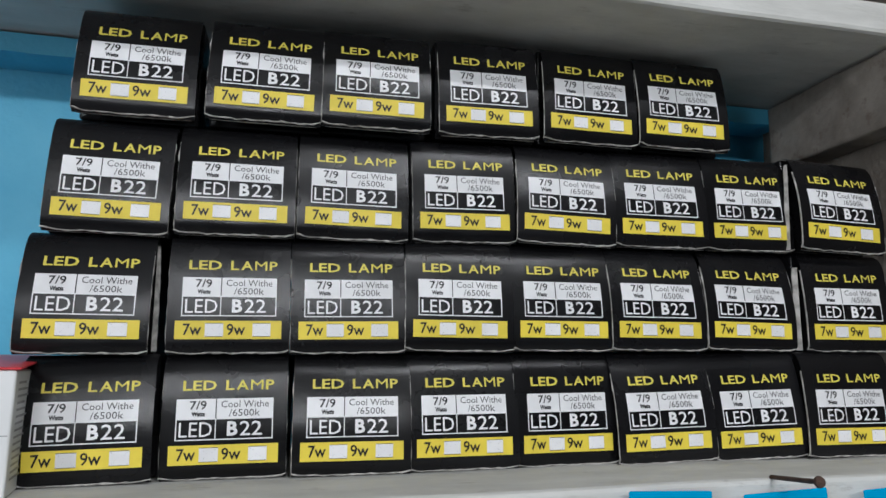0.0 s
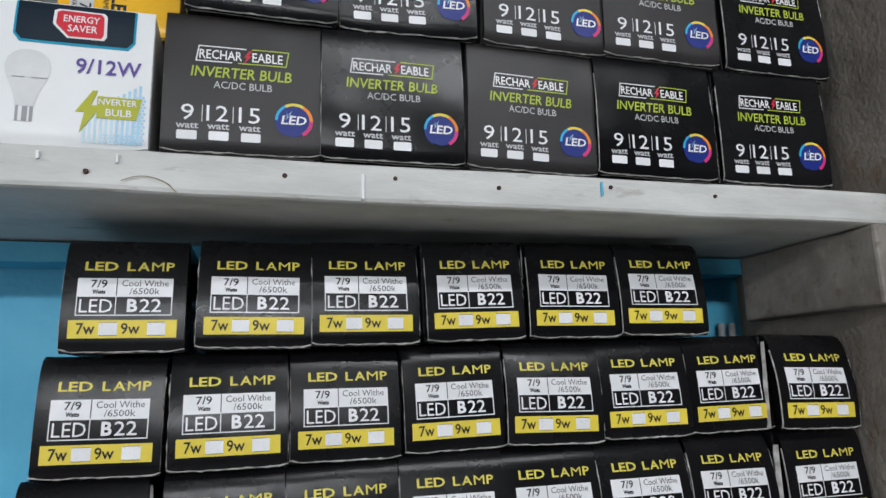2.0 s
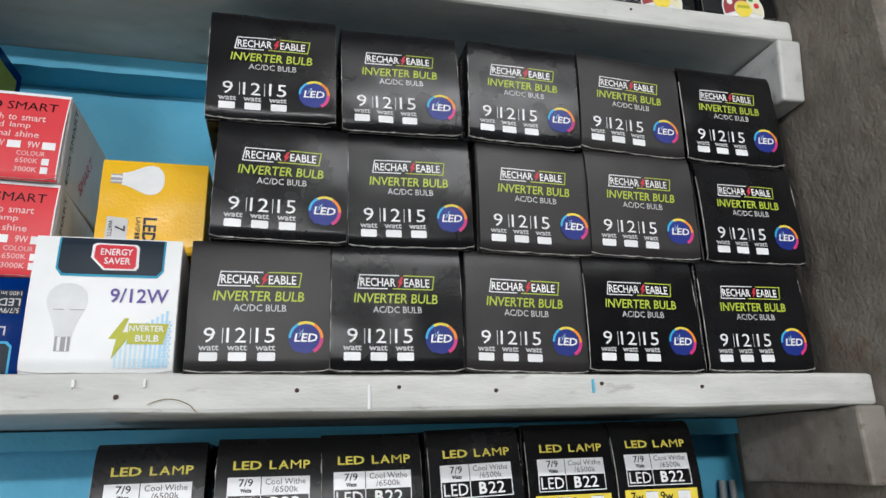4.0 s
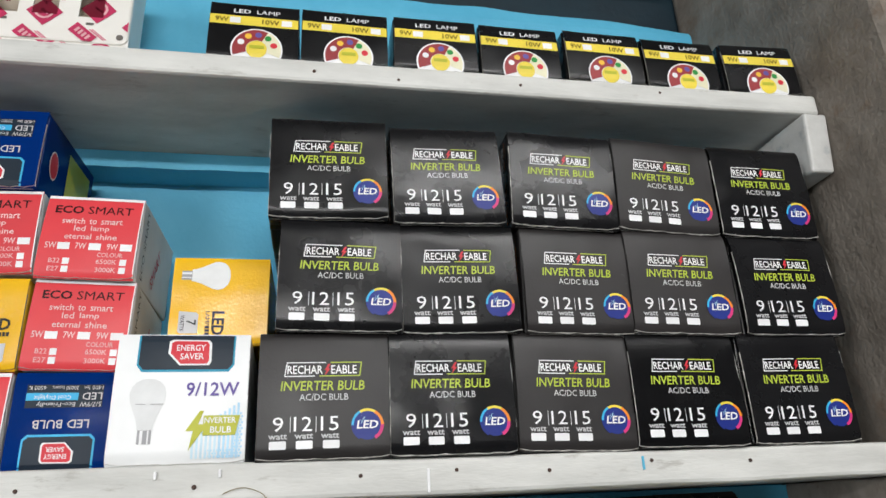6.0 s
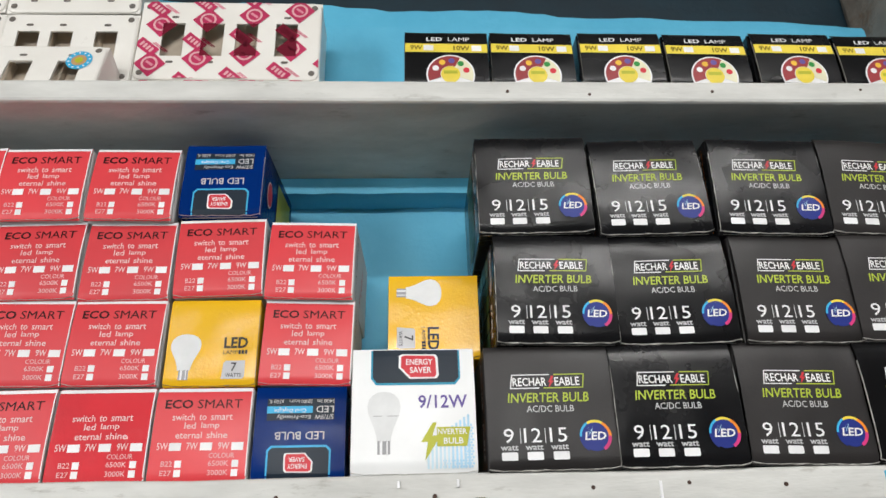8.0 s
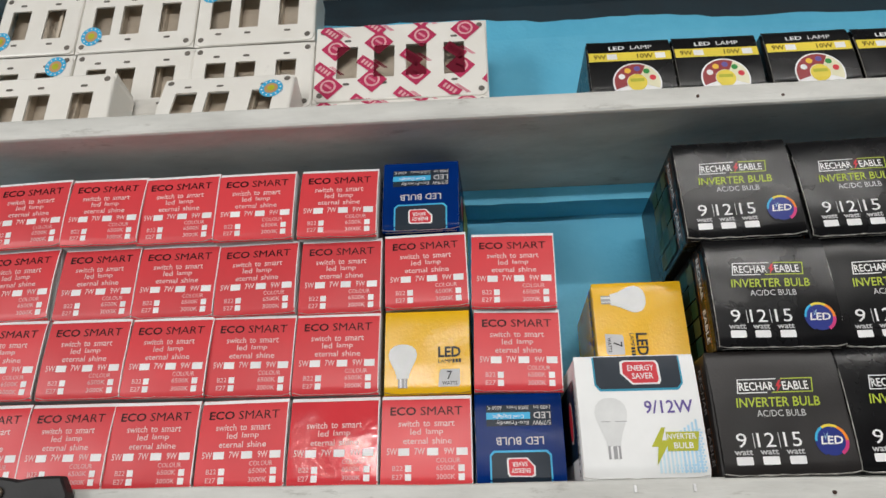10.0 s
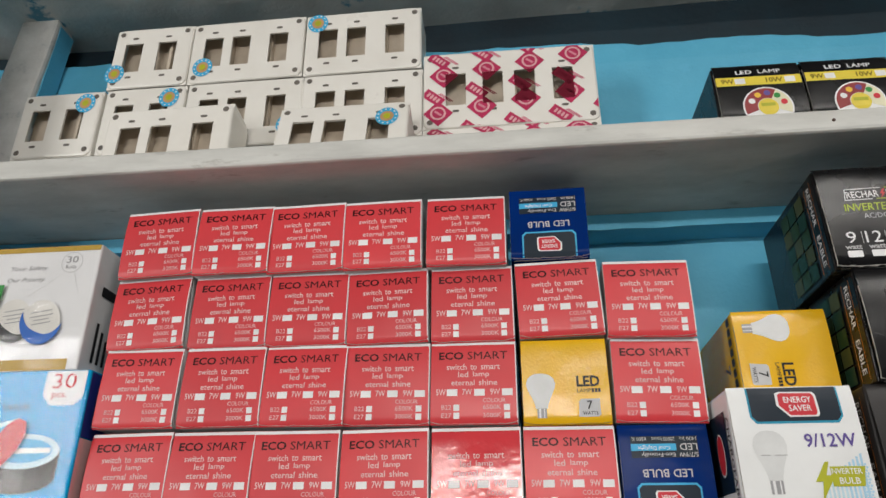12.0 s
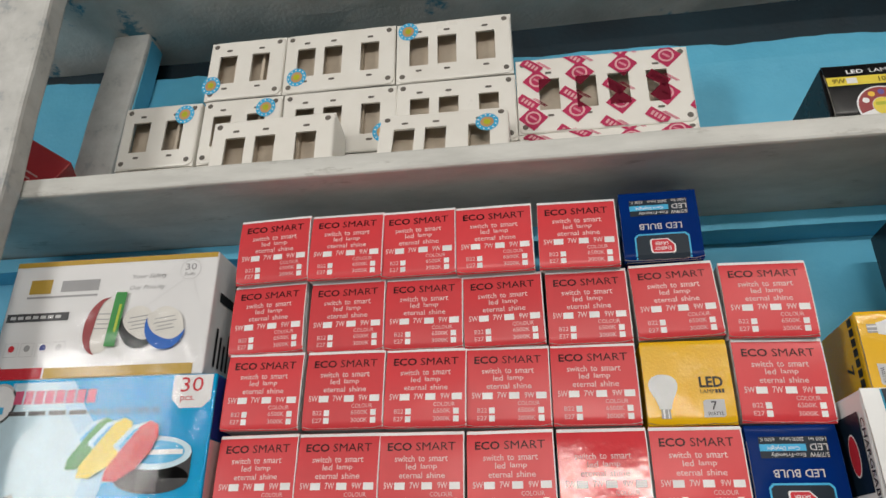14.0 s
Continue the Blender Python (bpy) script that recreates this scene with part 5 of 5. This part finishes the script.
def switch_box(gangs, sticker_at=None, wrap=False, W=None, H=0.0835):
    D = 0.040
    W = W or {2: 0.0930, 3: 0.1310, 4: 0.181}[gangs]
    if wrap:
        root = thing("wrapped_switch_box", "white four gang switch box in pink patterned film", "switch box")
    else:
        root = thing("switch_box", "white plastic %s gang switch box with open windows" % {2: "two", 3: "three", 4: "four"}[gangs], "switch box")
    ww, wh = 0.0215, 0.0400
    if wrap:
        mids = (-0.0560, -0.0170, 0.0165, 0.0560)
    else:
        mids = {2: (-0.0225, 0.0175), 3: (-0.0395, -0.0075, 0.0360)}[gangs]
    zc = H * 0.50
    holes = [(m - ww / 2, zc - wh / 2, m + ww / 2, zc + wh / 2) for m in mids]
    bm = bmesh.new()
    verts = {}

    def V(x, y, z):
        k = (round(x, 6), round(y, 6), round(z, 6))
        if k not in verts:
            verts[k] = bm.verts.new((x, y, z))
        return verts[k]

    t = 0.0022
    inner = [c for c in plate_with_holes(W, H, holes, 0)]
    for x0, z0, x1, z1 in inner:
        for y in (0.0, t):
            q = [V(x0, y, z0), V(x1, y, z0), V(x1, y, z1), V(x0, y, z1)]
            bm.faces.new(q if y == 0 else q[::-1])
    for x0, z0, x1, z1 in holes:
        for a, b in (((x0, z0), (x1, z0)), ((x1, z0), (x1, z1)), ((x1, z1), (x0, z1)), ((x0, z1), (x0, z0))):
            bm.faces.new((V(a[0], 0, a[1]), V(a[0], t, a[1]), V(b[0], t, b[1]), V(b[0], 0, b[1])))
    edge = sorted([(x, z) for (x, y, z) in verts if y == 0 and (abs(abs(x) - W / 2) < 1e-6 or z < 1e-6 or z > H - 1e-6)],
                  key=lambda p: math.atan2(p[1] - H / 2, p[0]))
    n = len(edge)
    for i in range(n):
        a, b = edge[i], edge[(i + 1) % n]
        bm.faces.new((V(a[0], 0, a[1]), V(b[0], 0, b[1]), V(b[0], D, b[1]), V(a[0], D, a[1])))
        bm.faces.new((V(a[0], t, a[1]), V(a[0] * 0.97, D, a[1]), V(b[0] * 0.97, D, b[1]), V(b[0], t, b[1])))
    bmesh.ops.recalc_face_normals(bm, faces=bm.faces)
    corners = [e for e in bm.edges if abs(e.verts[0].co.y - e.verts[1].co.y) > D * 0.9 and all(abs(abs(v.co.x) - W / 2) < 1e-5 and (v.co.z < 1e-5 or v.co.z > H - 1e-5) for v in e.verts)]
    bmesh.ops.bevel(bm, geom=corners, offset=0.0085, segments=4, profile=0.5, affect="EDGES")
    bm.normal_update()
    front = []
    for e in bm.edges:
        if len(e.link_faces) == 2 and all(abs(v.co.y) < 1e-6 for v in e.verts):
            n1, n2 = (fc.normal.y for fc in e.link_faces)
            mid = (e.verts[0].co + e.verts[1].co) / 2
            if min(n1, n2) < -0.9 and max(n1, n2) > -0.5 and not any(q[0] - 1e-4 < mid.x < q[2] + 1e-4 and q[1] - 1e-4 < mid.z < q[3] + 1e-4 for q in holes):
                front.append(e)
    bmesh.ops.bevel(bm, geom=front, offset=0.0025, segments=2, profile=0.5, affect="EDGES")
    body_mat = PLASTIC
    part("body", bm, body_mat, root)
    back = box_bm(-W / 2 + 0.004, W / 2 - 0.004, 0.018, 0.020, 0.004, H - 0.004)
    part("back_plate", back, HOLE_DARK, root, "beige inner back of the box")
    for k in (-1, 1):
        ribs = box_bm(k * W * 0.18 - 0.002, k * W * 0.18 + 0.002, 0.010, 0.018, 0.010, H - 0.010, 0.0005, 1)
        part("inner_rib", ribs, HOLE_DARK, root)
    f = Face(root)
    for m in mids:
        for z in (zc + wh / 2 + 0.0075, zc - wh / 2 - 0.0075):
            f.add("screw_slot", SLOT, [rect(m - 0.0035, z - 0.0014, m + 0.0035, z + 0.0014, 0.0013, 3)])
    for sx in (-1, 1):
        for z in (0.0075, H - 0.0075):
            f.add("screw_hole", SLOT, [disc(sx * (W / 2 - 0.0075), z, 0.0032, n=12)])
    if sticker_at:
        sx, sz = sticker_at
        st = f.add("round_sticker", INK_CYAN, [disc(sx, sz, 0.0115, 0.0125)], 2, "round blue sticker with a gold middle")
        part("sticker_dot", ink_bm([disc(sx + 0.0092 * math.cos(radians(a)), sz + 0.0102 * math.sin(radians(a)), 0.0010, n=6) for a in range(10, 370, 30)], f.prof, 0.0006), INK_WHITE, st)
        part("sticker_middle", ink_bm([disc(sx, sz, 0.0068, 0.0074)], f.prof, 0.0006), STICKER_TAN, st)
        part("sticker_mark", ink_bm([disc(sx, sz, 0.0038, 0.0042, 8)], f.prof, 0.0008), INK_OLIVE, st)
    if wrap:
        film_print(f, W, H, holes)
    return root


def film_print(f, W, H, holes):
    """Pink print on the wrapping film: diamonds with rings, bands and lines, coloured deep red for the shade in the
    windows.
    """
    edge = (-W / 2 + 0.0012, W / 2 - 0.0012, 0.0012, H - 0.0012)
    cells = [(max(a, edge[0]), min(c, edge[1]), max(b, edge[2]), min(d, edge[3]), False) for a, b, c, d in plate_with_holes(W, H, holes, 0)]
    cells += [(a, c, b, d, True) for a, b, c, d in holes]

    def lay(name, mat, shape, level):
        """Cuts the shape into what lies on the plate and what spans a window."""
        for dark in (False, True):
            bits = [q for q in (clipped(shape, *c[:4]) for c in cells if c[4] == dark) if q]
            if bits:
                f.add("film_over_window" if dark else name, FILM_SHADED if dark else mat, bits, 1 if dark else level)

    for i in range(-1, 6):
        for j in range(-1, 4):
            dx, dz = -W / 2 + 0.016 + 0.0455 * i + 0.006 * j, 0.018 + 0.0475 * j + 0.0062 * i
            if not (edge[0] - 0.03 < dx < edge[1] + 0.03 and edge[2] - 0.03 < dz < edge[3] + 0.03):
                continue
            lay("film_diamond", FILM_PINK, turned(rect(dx - 0.0110, dz - 0.0110, dx + 0.0110, dz + 0.0110), 45, dx, dz), 2)
            for k in range(12):
                a0, a1 = radians(30 * k), radians(30 * k + 30)
                seg = poly(*[(dx + r * math.cos(a), dz + r * math.sin(a)) for r, a in ((0.0062, a0), (0.0084, a0), (0.0084, a1), (0.0062, a1))])
                bits = [q for q in (clipped(seg, *c[:4]) for c in cells if not c[4]) if q]
                if bits:
                    f.add("film_ring", FILM_BLUSH, bits, 4)
            lay("film_mark", FILM_ROSE, turned(rect(dx - 0.0045, dz - 0.0013, dx + 0.0045, dz + 0.0013), -38, dx, dz), 4)
            cx, cz = dx - 0.0050, dz + 0.0200
            lay("film_band", FILM_PINK, turned(rect(cx - 0.0118, cz - 0.0058, cx + 0.0118, cz + 0.0058), -40, cx, cz), 3)
            for off in (-0.0062, -0.0020, 0.0022, 0.0064):
                bx, bz = cx + off * 0.77, cz - off * 0.64
                lay("film_bar", FILM_BLUSH, turned(rect(bx - 0.0013, bz - 0.0028, bx + 0.0013, bz + 0.0028), -40, bx, bz), 5)
            for off in (0.0150, 0.0176):
                lx, lz = cx + off * 0.80, cz + off * 0.10 - 0.002
                lay("film_line", FILM_ROSE, turned(rect(lx - 0.0085, lz - 0.0006, lx + 0.0085, lz + 0.0006), -40, lx, lz), 2)


SLOT = surface("shadowed_slot", (0.16, 0.14, 0.12), (0.10, 0.09, 0.08), rough=0.7, scale=80, fine=500, bump=0.1)
STICKER_TAN = ink_mat("tan_ink", (0.55, 0.33, 0.16))
FILM_PINK = ink_mat("film_pink_ink", (0.52, 0.045, 0.12), rough=0.2)
FILM_BLUSH = ink_mat("film_blush_ink", (0.76, 0.42, 0.45), rough=0.2)
FILM_ROSE = ink_mat("film_rose_ink", (0.70, 0.26, 0.33), rough=0.2)
# the pink print again, darkened for the shaded window behind it
FILM_SHADED = ink_mat("shaded_film_ink", (0.16, 0.012, 0.028), rough=0.15)

SW2, SW3 = switch_box(2), switch_box(3)
SW2R, SW3L, SW3T, SW3B, SW2L = switch_box(2, (0.028, 0.0680)), switch_box(3, (-0.049, 0.021)), switch_box(3, (-0.052, 0.071)), switch_box(3, (0.044, 0.062)), switch_box(2, (-0.0395, 0.020))
SW3C = switch_box(3, (0.051, 0.022))
GROUP_SW = "switch boxes on the upper shelf"
BY = 0.455
LOWER = 2.0402
z1, z2 = 2.1030, 2.1885
for root_, x_, y_, z_, rz_, ry_, rx_ in (
        (SW2L, -0.6265, BY, z2, 0, 0.0, 0), (SW3L, -0.5130, BY, z2, 0, -0.6, 0), (SW3T, -0.3805, BY, z2, 0, -0.5, 0),
        (SW2R, -0.6230, BY, z1, 0, 0.0, 0), (SW3C, -0.5090, BY, z1, 0, 0.0, 0), (SW3, -0.3790, BY, z1, 0, 0.0, 0),
        (SW3B, -0.3870, 0.402, LOWER, 0, 0.2, -14)):
    root_.matrix_basis = pose(x_, y_, z_, rx_, ry_, rz_)
    tagged(root_, group=GROUP_SW)
copy_thing(SW2R, pose(-0.7200, BY, z1, 0, 0.0, 0))
copy_thing(SW3, pose(-0.5620, 0.4075, LOWER, -2, -0.6, 0))
# the lowest row lies hidden behind the board's edge
for x_ in (-0.7200, -0.6230):
    (SW2 if x_ < -0.7 else copy_thing(SW2, pose(0, 0, 0))).matrix_basis = pose(x_, BY + 0.002, LOWER, 0, 0, 0) @ Matrix.Diagonal((1, 1, 0.745, 1))
for x_ in (-0.5090, -0.3790):
    copy_thing(SW3, pose(0, 0, 0)).matrix_basis = pose(x_, BY + 0.002, LOWER, 0, 0, 0) @ Matrix.Diagonal((1, 1, 0.745, 1))

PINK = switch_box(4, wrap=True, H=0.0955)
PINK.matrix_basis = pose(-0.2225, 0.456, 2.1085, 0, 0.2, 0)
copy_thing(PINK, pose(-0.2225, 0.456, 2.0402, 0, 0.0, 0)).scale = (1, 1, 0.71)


# ---- red packet behind the post ----
def red_packet():
    root = thing("red_packet", "small red printed packet leaning behind the post", "packet")
    part("packet_body", box_bm(-0.05, 0.05, 0, 0.05, 0, 0.105, 0.002), RED_CARD, root)
    f = Face(root)
    f.add("print_bars", INK_OFFWHITE, [rect(-0.040 + 0.004 * (i % 3), 0.012 + 0.008 * i, 0.030 - 0.006 * (i % 2), 0.0145 + 0.008 * i) for i in range(7)])
    f.add("grey_patch", INK_SILVER, [rect(0.040, 0.004, 0.048, 0.030)])
    return root


PACKET = seat(red_packet(), -0.884, 0.420, 2.0584, 24, 27)
PACKET.matrix_basis = PACKET.matrix_basis @ Matrix.Diagonal((0.8, 0.8, 0.8, 1))


# ---- pale carton beside the lamp cartons on the lower shelf ----
def pale_carton():
    W, H, D = 0.14, 0.061, 0.09
    root = thing("pale_carton", "white printed carton with a red lid flap", "box")
    part("carton", box_bm(-W, 0, 0, D, 0, H, 0.001), WHITE_CARD, root)
    bm = box_bm(-W, 0.002, -0.001, D, H, H + 0.0012, 0.0004, 1)
    for v in bm.verts:
        v.co.z += 0.006 * max(0.0, v.co.y) / D + 0.0012 * noise.noise(v.co * 40)
    part("lid_flap", bm, RED_CARD, root, "red lid flap, slightly lifted")
    f = Face(root)
    f.add("star_mark", INK_LEAF, [poly(*[(-0.028 + (0.0125 if i % 2 else 0.0095) * math.cos(radians(i * 15)), 0.043 + (0.0075 if i % 2 else 0.0055) * math.sin(radians(i * 15))) for i in range(24)])], label="green star shaped mark")
    f.add("star_lettering", INK_WHITE, [T("HD", -0.0305, 0.0405, 0.0080, 0.0050, 0.01, 0.1)], 2)
    f.add("fold_line", INK_GREY, [rect(-W + 0.002, 0.0295, -0.001, 0.0299)])
    side = Matrix.Translation((0.0004, 0, 0)) @ Matrix.Rotation(radians(90), 4, "Z")
    s = Face(root, m=side)
    for i in range(15):
        s.add("side_bar", INK_GREY, [rect(0.004, 0.008 + 0.0033 * i, 0.030 - 0.004 * ((i * 7) % 3), 0.0092 + 0.0033 * i)])
    return root


seat(pale_carton(), -0.0505, 0.3695, 1.4157, 8)


# ---- things hung on nails below the shelves' edges ----
def hung_pack(x, z, w, tilt):
    root = thing("blister_pack", "blue printed card pack hanging from the shelf edge", "packet")
    part("card", box_bm(-w / 2, w / 2, -0.0008, 0.0008, -0.09, 0, 0.0006, 1), GLOSS_BLUE, root)
    f = Face(root, m=Matrix.Translation((0, -0.001, 0)))
    f.add("pale_panel", INK_PALEBLUE, [rect(-w * 0.4, -0.07, w * 0.4, -0.03)])
    root.matrix_basis = pose(x, 0.3215, z, 0, tilt, 0)
    return tagged(root, group="packs under the lower shelf")


hung_pack(0.2715, 1.4210, 0.046, 1)
hung_pack(0.3380, 1.4195, 0.050, -3)
hung_pack(0.4110, 1.4205, 0.050, -4)


def long_nail(x, y, z, length=0.045):
    root = thing("hook_nail", "long rusty nail driven into the shelf edge", "nail")
    bm = bmesh.new()
    bmesh.ops.create_cone(bm, cap_ends=True, segments=12, radius1=0.0012, radius2=0.0013, depth=length)
    part("shank", bm, RUST, root, smooth=False)
    bm = bmesh.new()
    bmesh.ops.create_cone(bm, cap_ends=True, segments=14, radius1=0.0030, radius2=0.0026, depth=0.0014)
    bmesh.ops.translate(bm, verts=bm.verts, vec=(0, 0, length / 2))
    part("head", bm, RUST, root)
    root.matrix_basis = pose(x, y, z) @ pose(0, 0, 0, 84, 0, -8)
    return tagged(root, group="hook nails")


long_nail(0.338, 0.3145, 1.4265)
long_nail(-0.458, 0.3305, 1.7180)
long_nail(-0.563, 0.3305, 1.7160)


def black_holder():
    """A black rubber lamp holder strip hung over the nails, lying along the shelf edge."""
    root = thing("black_strap", "black rubber strap hung over nails at the shelf edge", "strap")
    bm = bmesh.new()
    n = 26
    rings = []
    for i in range(n + 1):
        u = i / n
        x = -0.580 + 0.152 * u
        top = 1.7335 + 0.0045 * (1 if 0.42 < u < 0.98 else 0.0) * min(1, (u - 0.42) / 0.06 if u > 0.42 else 0) * (1 - 0.45 * math.exp(-((u - 0.78) / 0.05) ** 2)) - (0.006 if u > 0.985 else 0)
        top += 0.0008 * noise.noise((u * 14, 0, 0))
        rings.append([bm.verts.new((x, 0.3385, top - 0.028)), bm.verts.new((x, 0.3385, top - 0.002)), bm.verts.new((x, 0.3405, top)), bm.verts.new((x, 0.3475, top)), bm.verts.new((x, 0.3495, top - 0.002)), bm.verts.new((x, 0.3495, top - 0.028))])
    for i in range(n):
        for k in range(6):
            bm.faces.new((rings[i][k], rings[i][(k + 1) % 6], rings[i + 1][(k + 1) % 6], rings[i + 1][k]))
    bm.faces.new(rings[0][::-1])
    bm.faces.new(rings[n])
    bmesh.ops.recalc_face_normals(bm, faces=bm.faces)
    part("strap", bm, RUBBER, root)
    for x in (-0.555, -0.475):
        bm = bmesh.new()
        bmesh.ops.create_uvsphere(bm, u_segments=12, v_segments=8, radius=0.0042)
        bmesh.ops.scale(bm, vec=(1, 0.6, 1), verts=bm.verts)
        bmesh.ops.translate(bm, verts=bm.verts, vec=(x, 0.3375, 1.7275))
        part("stud", bm, BRASS, root, "dull brass stud", smooth=True)
    return root


black_holder()


def cable(name, pts, r):
    cu = bpy.data.curves.new(name, "CURVE")
    cu.dimensions, cu.bevel_depth, cu.bevel_resolution = "3D", r, 3
    sp = cu.splines.new("POLY")
    sp.points.add(len(pts) - 1)
    for p, q in zip(sp.points, pts):
        p.co = (*q, 1)
    cu.materials.append(CABLE)
    ob = new(name, cu)
    return tagged(ob, "grey cable running down the corner of the wall", "cable", "cables in the corner")


for x_, y_ in ((0.470, 0.521), (0.481, 0.521)):
    cable("cable", [(x_ + 0.001 * math.sin(k), y_, 1.4265 + 0.222 * k / 12) for k in range(13)], 0.0032)


# ---- the tube lamps on the ceiling and opposite wall ----
def tube_lamp(rot, drop=0.0, half=0.62):
    root = thing("tube_lamp", "white fluorescent tube lamp on the shop ceiling", "lamp")
    part("housing", box_bm(-half, half, -0.03, 0.03, 0.0, 0.05, 0.006), PLASTIC, root)
    for s in (-1, 1):
        part("end_cap", box_bm(s * (half - 0.005) - 0.01, s * (half - 0.005) + 0.01, -0.02, 0.02, -0.03, 0.0, 0.004), PLASTIC, root)
    for s in (-1, 1):
        if drop:
            bm = bmesh.new()
            bmesh.ops.create_cone(bm, cap_ends=True, segments=10, radius1=0.004, radius2=0.004, depth=drop)
            bmesh.ops.translate(bm, verts=bm.verts, vec=(s * half * 0.7, 0, 0.05 + drop / 2))
            part("hanger_rod", bm, RUST, root, "thin iron rod up to the ceiling")
    root.matrix_basis = rot
    return root


tube_lamp(pose(0.55, -0.80, 2.705), 0.195, 0.37)
tube_lamp(pose(-0.2, -2.335, 2.25, -90, 0, 0))
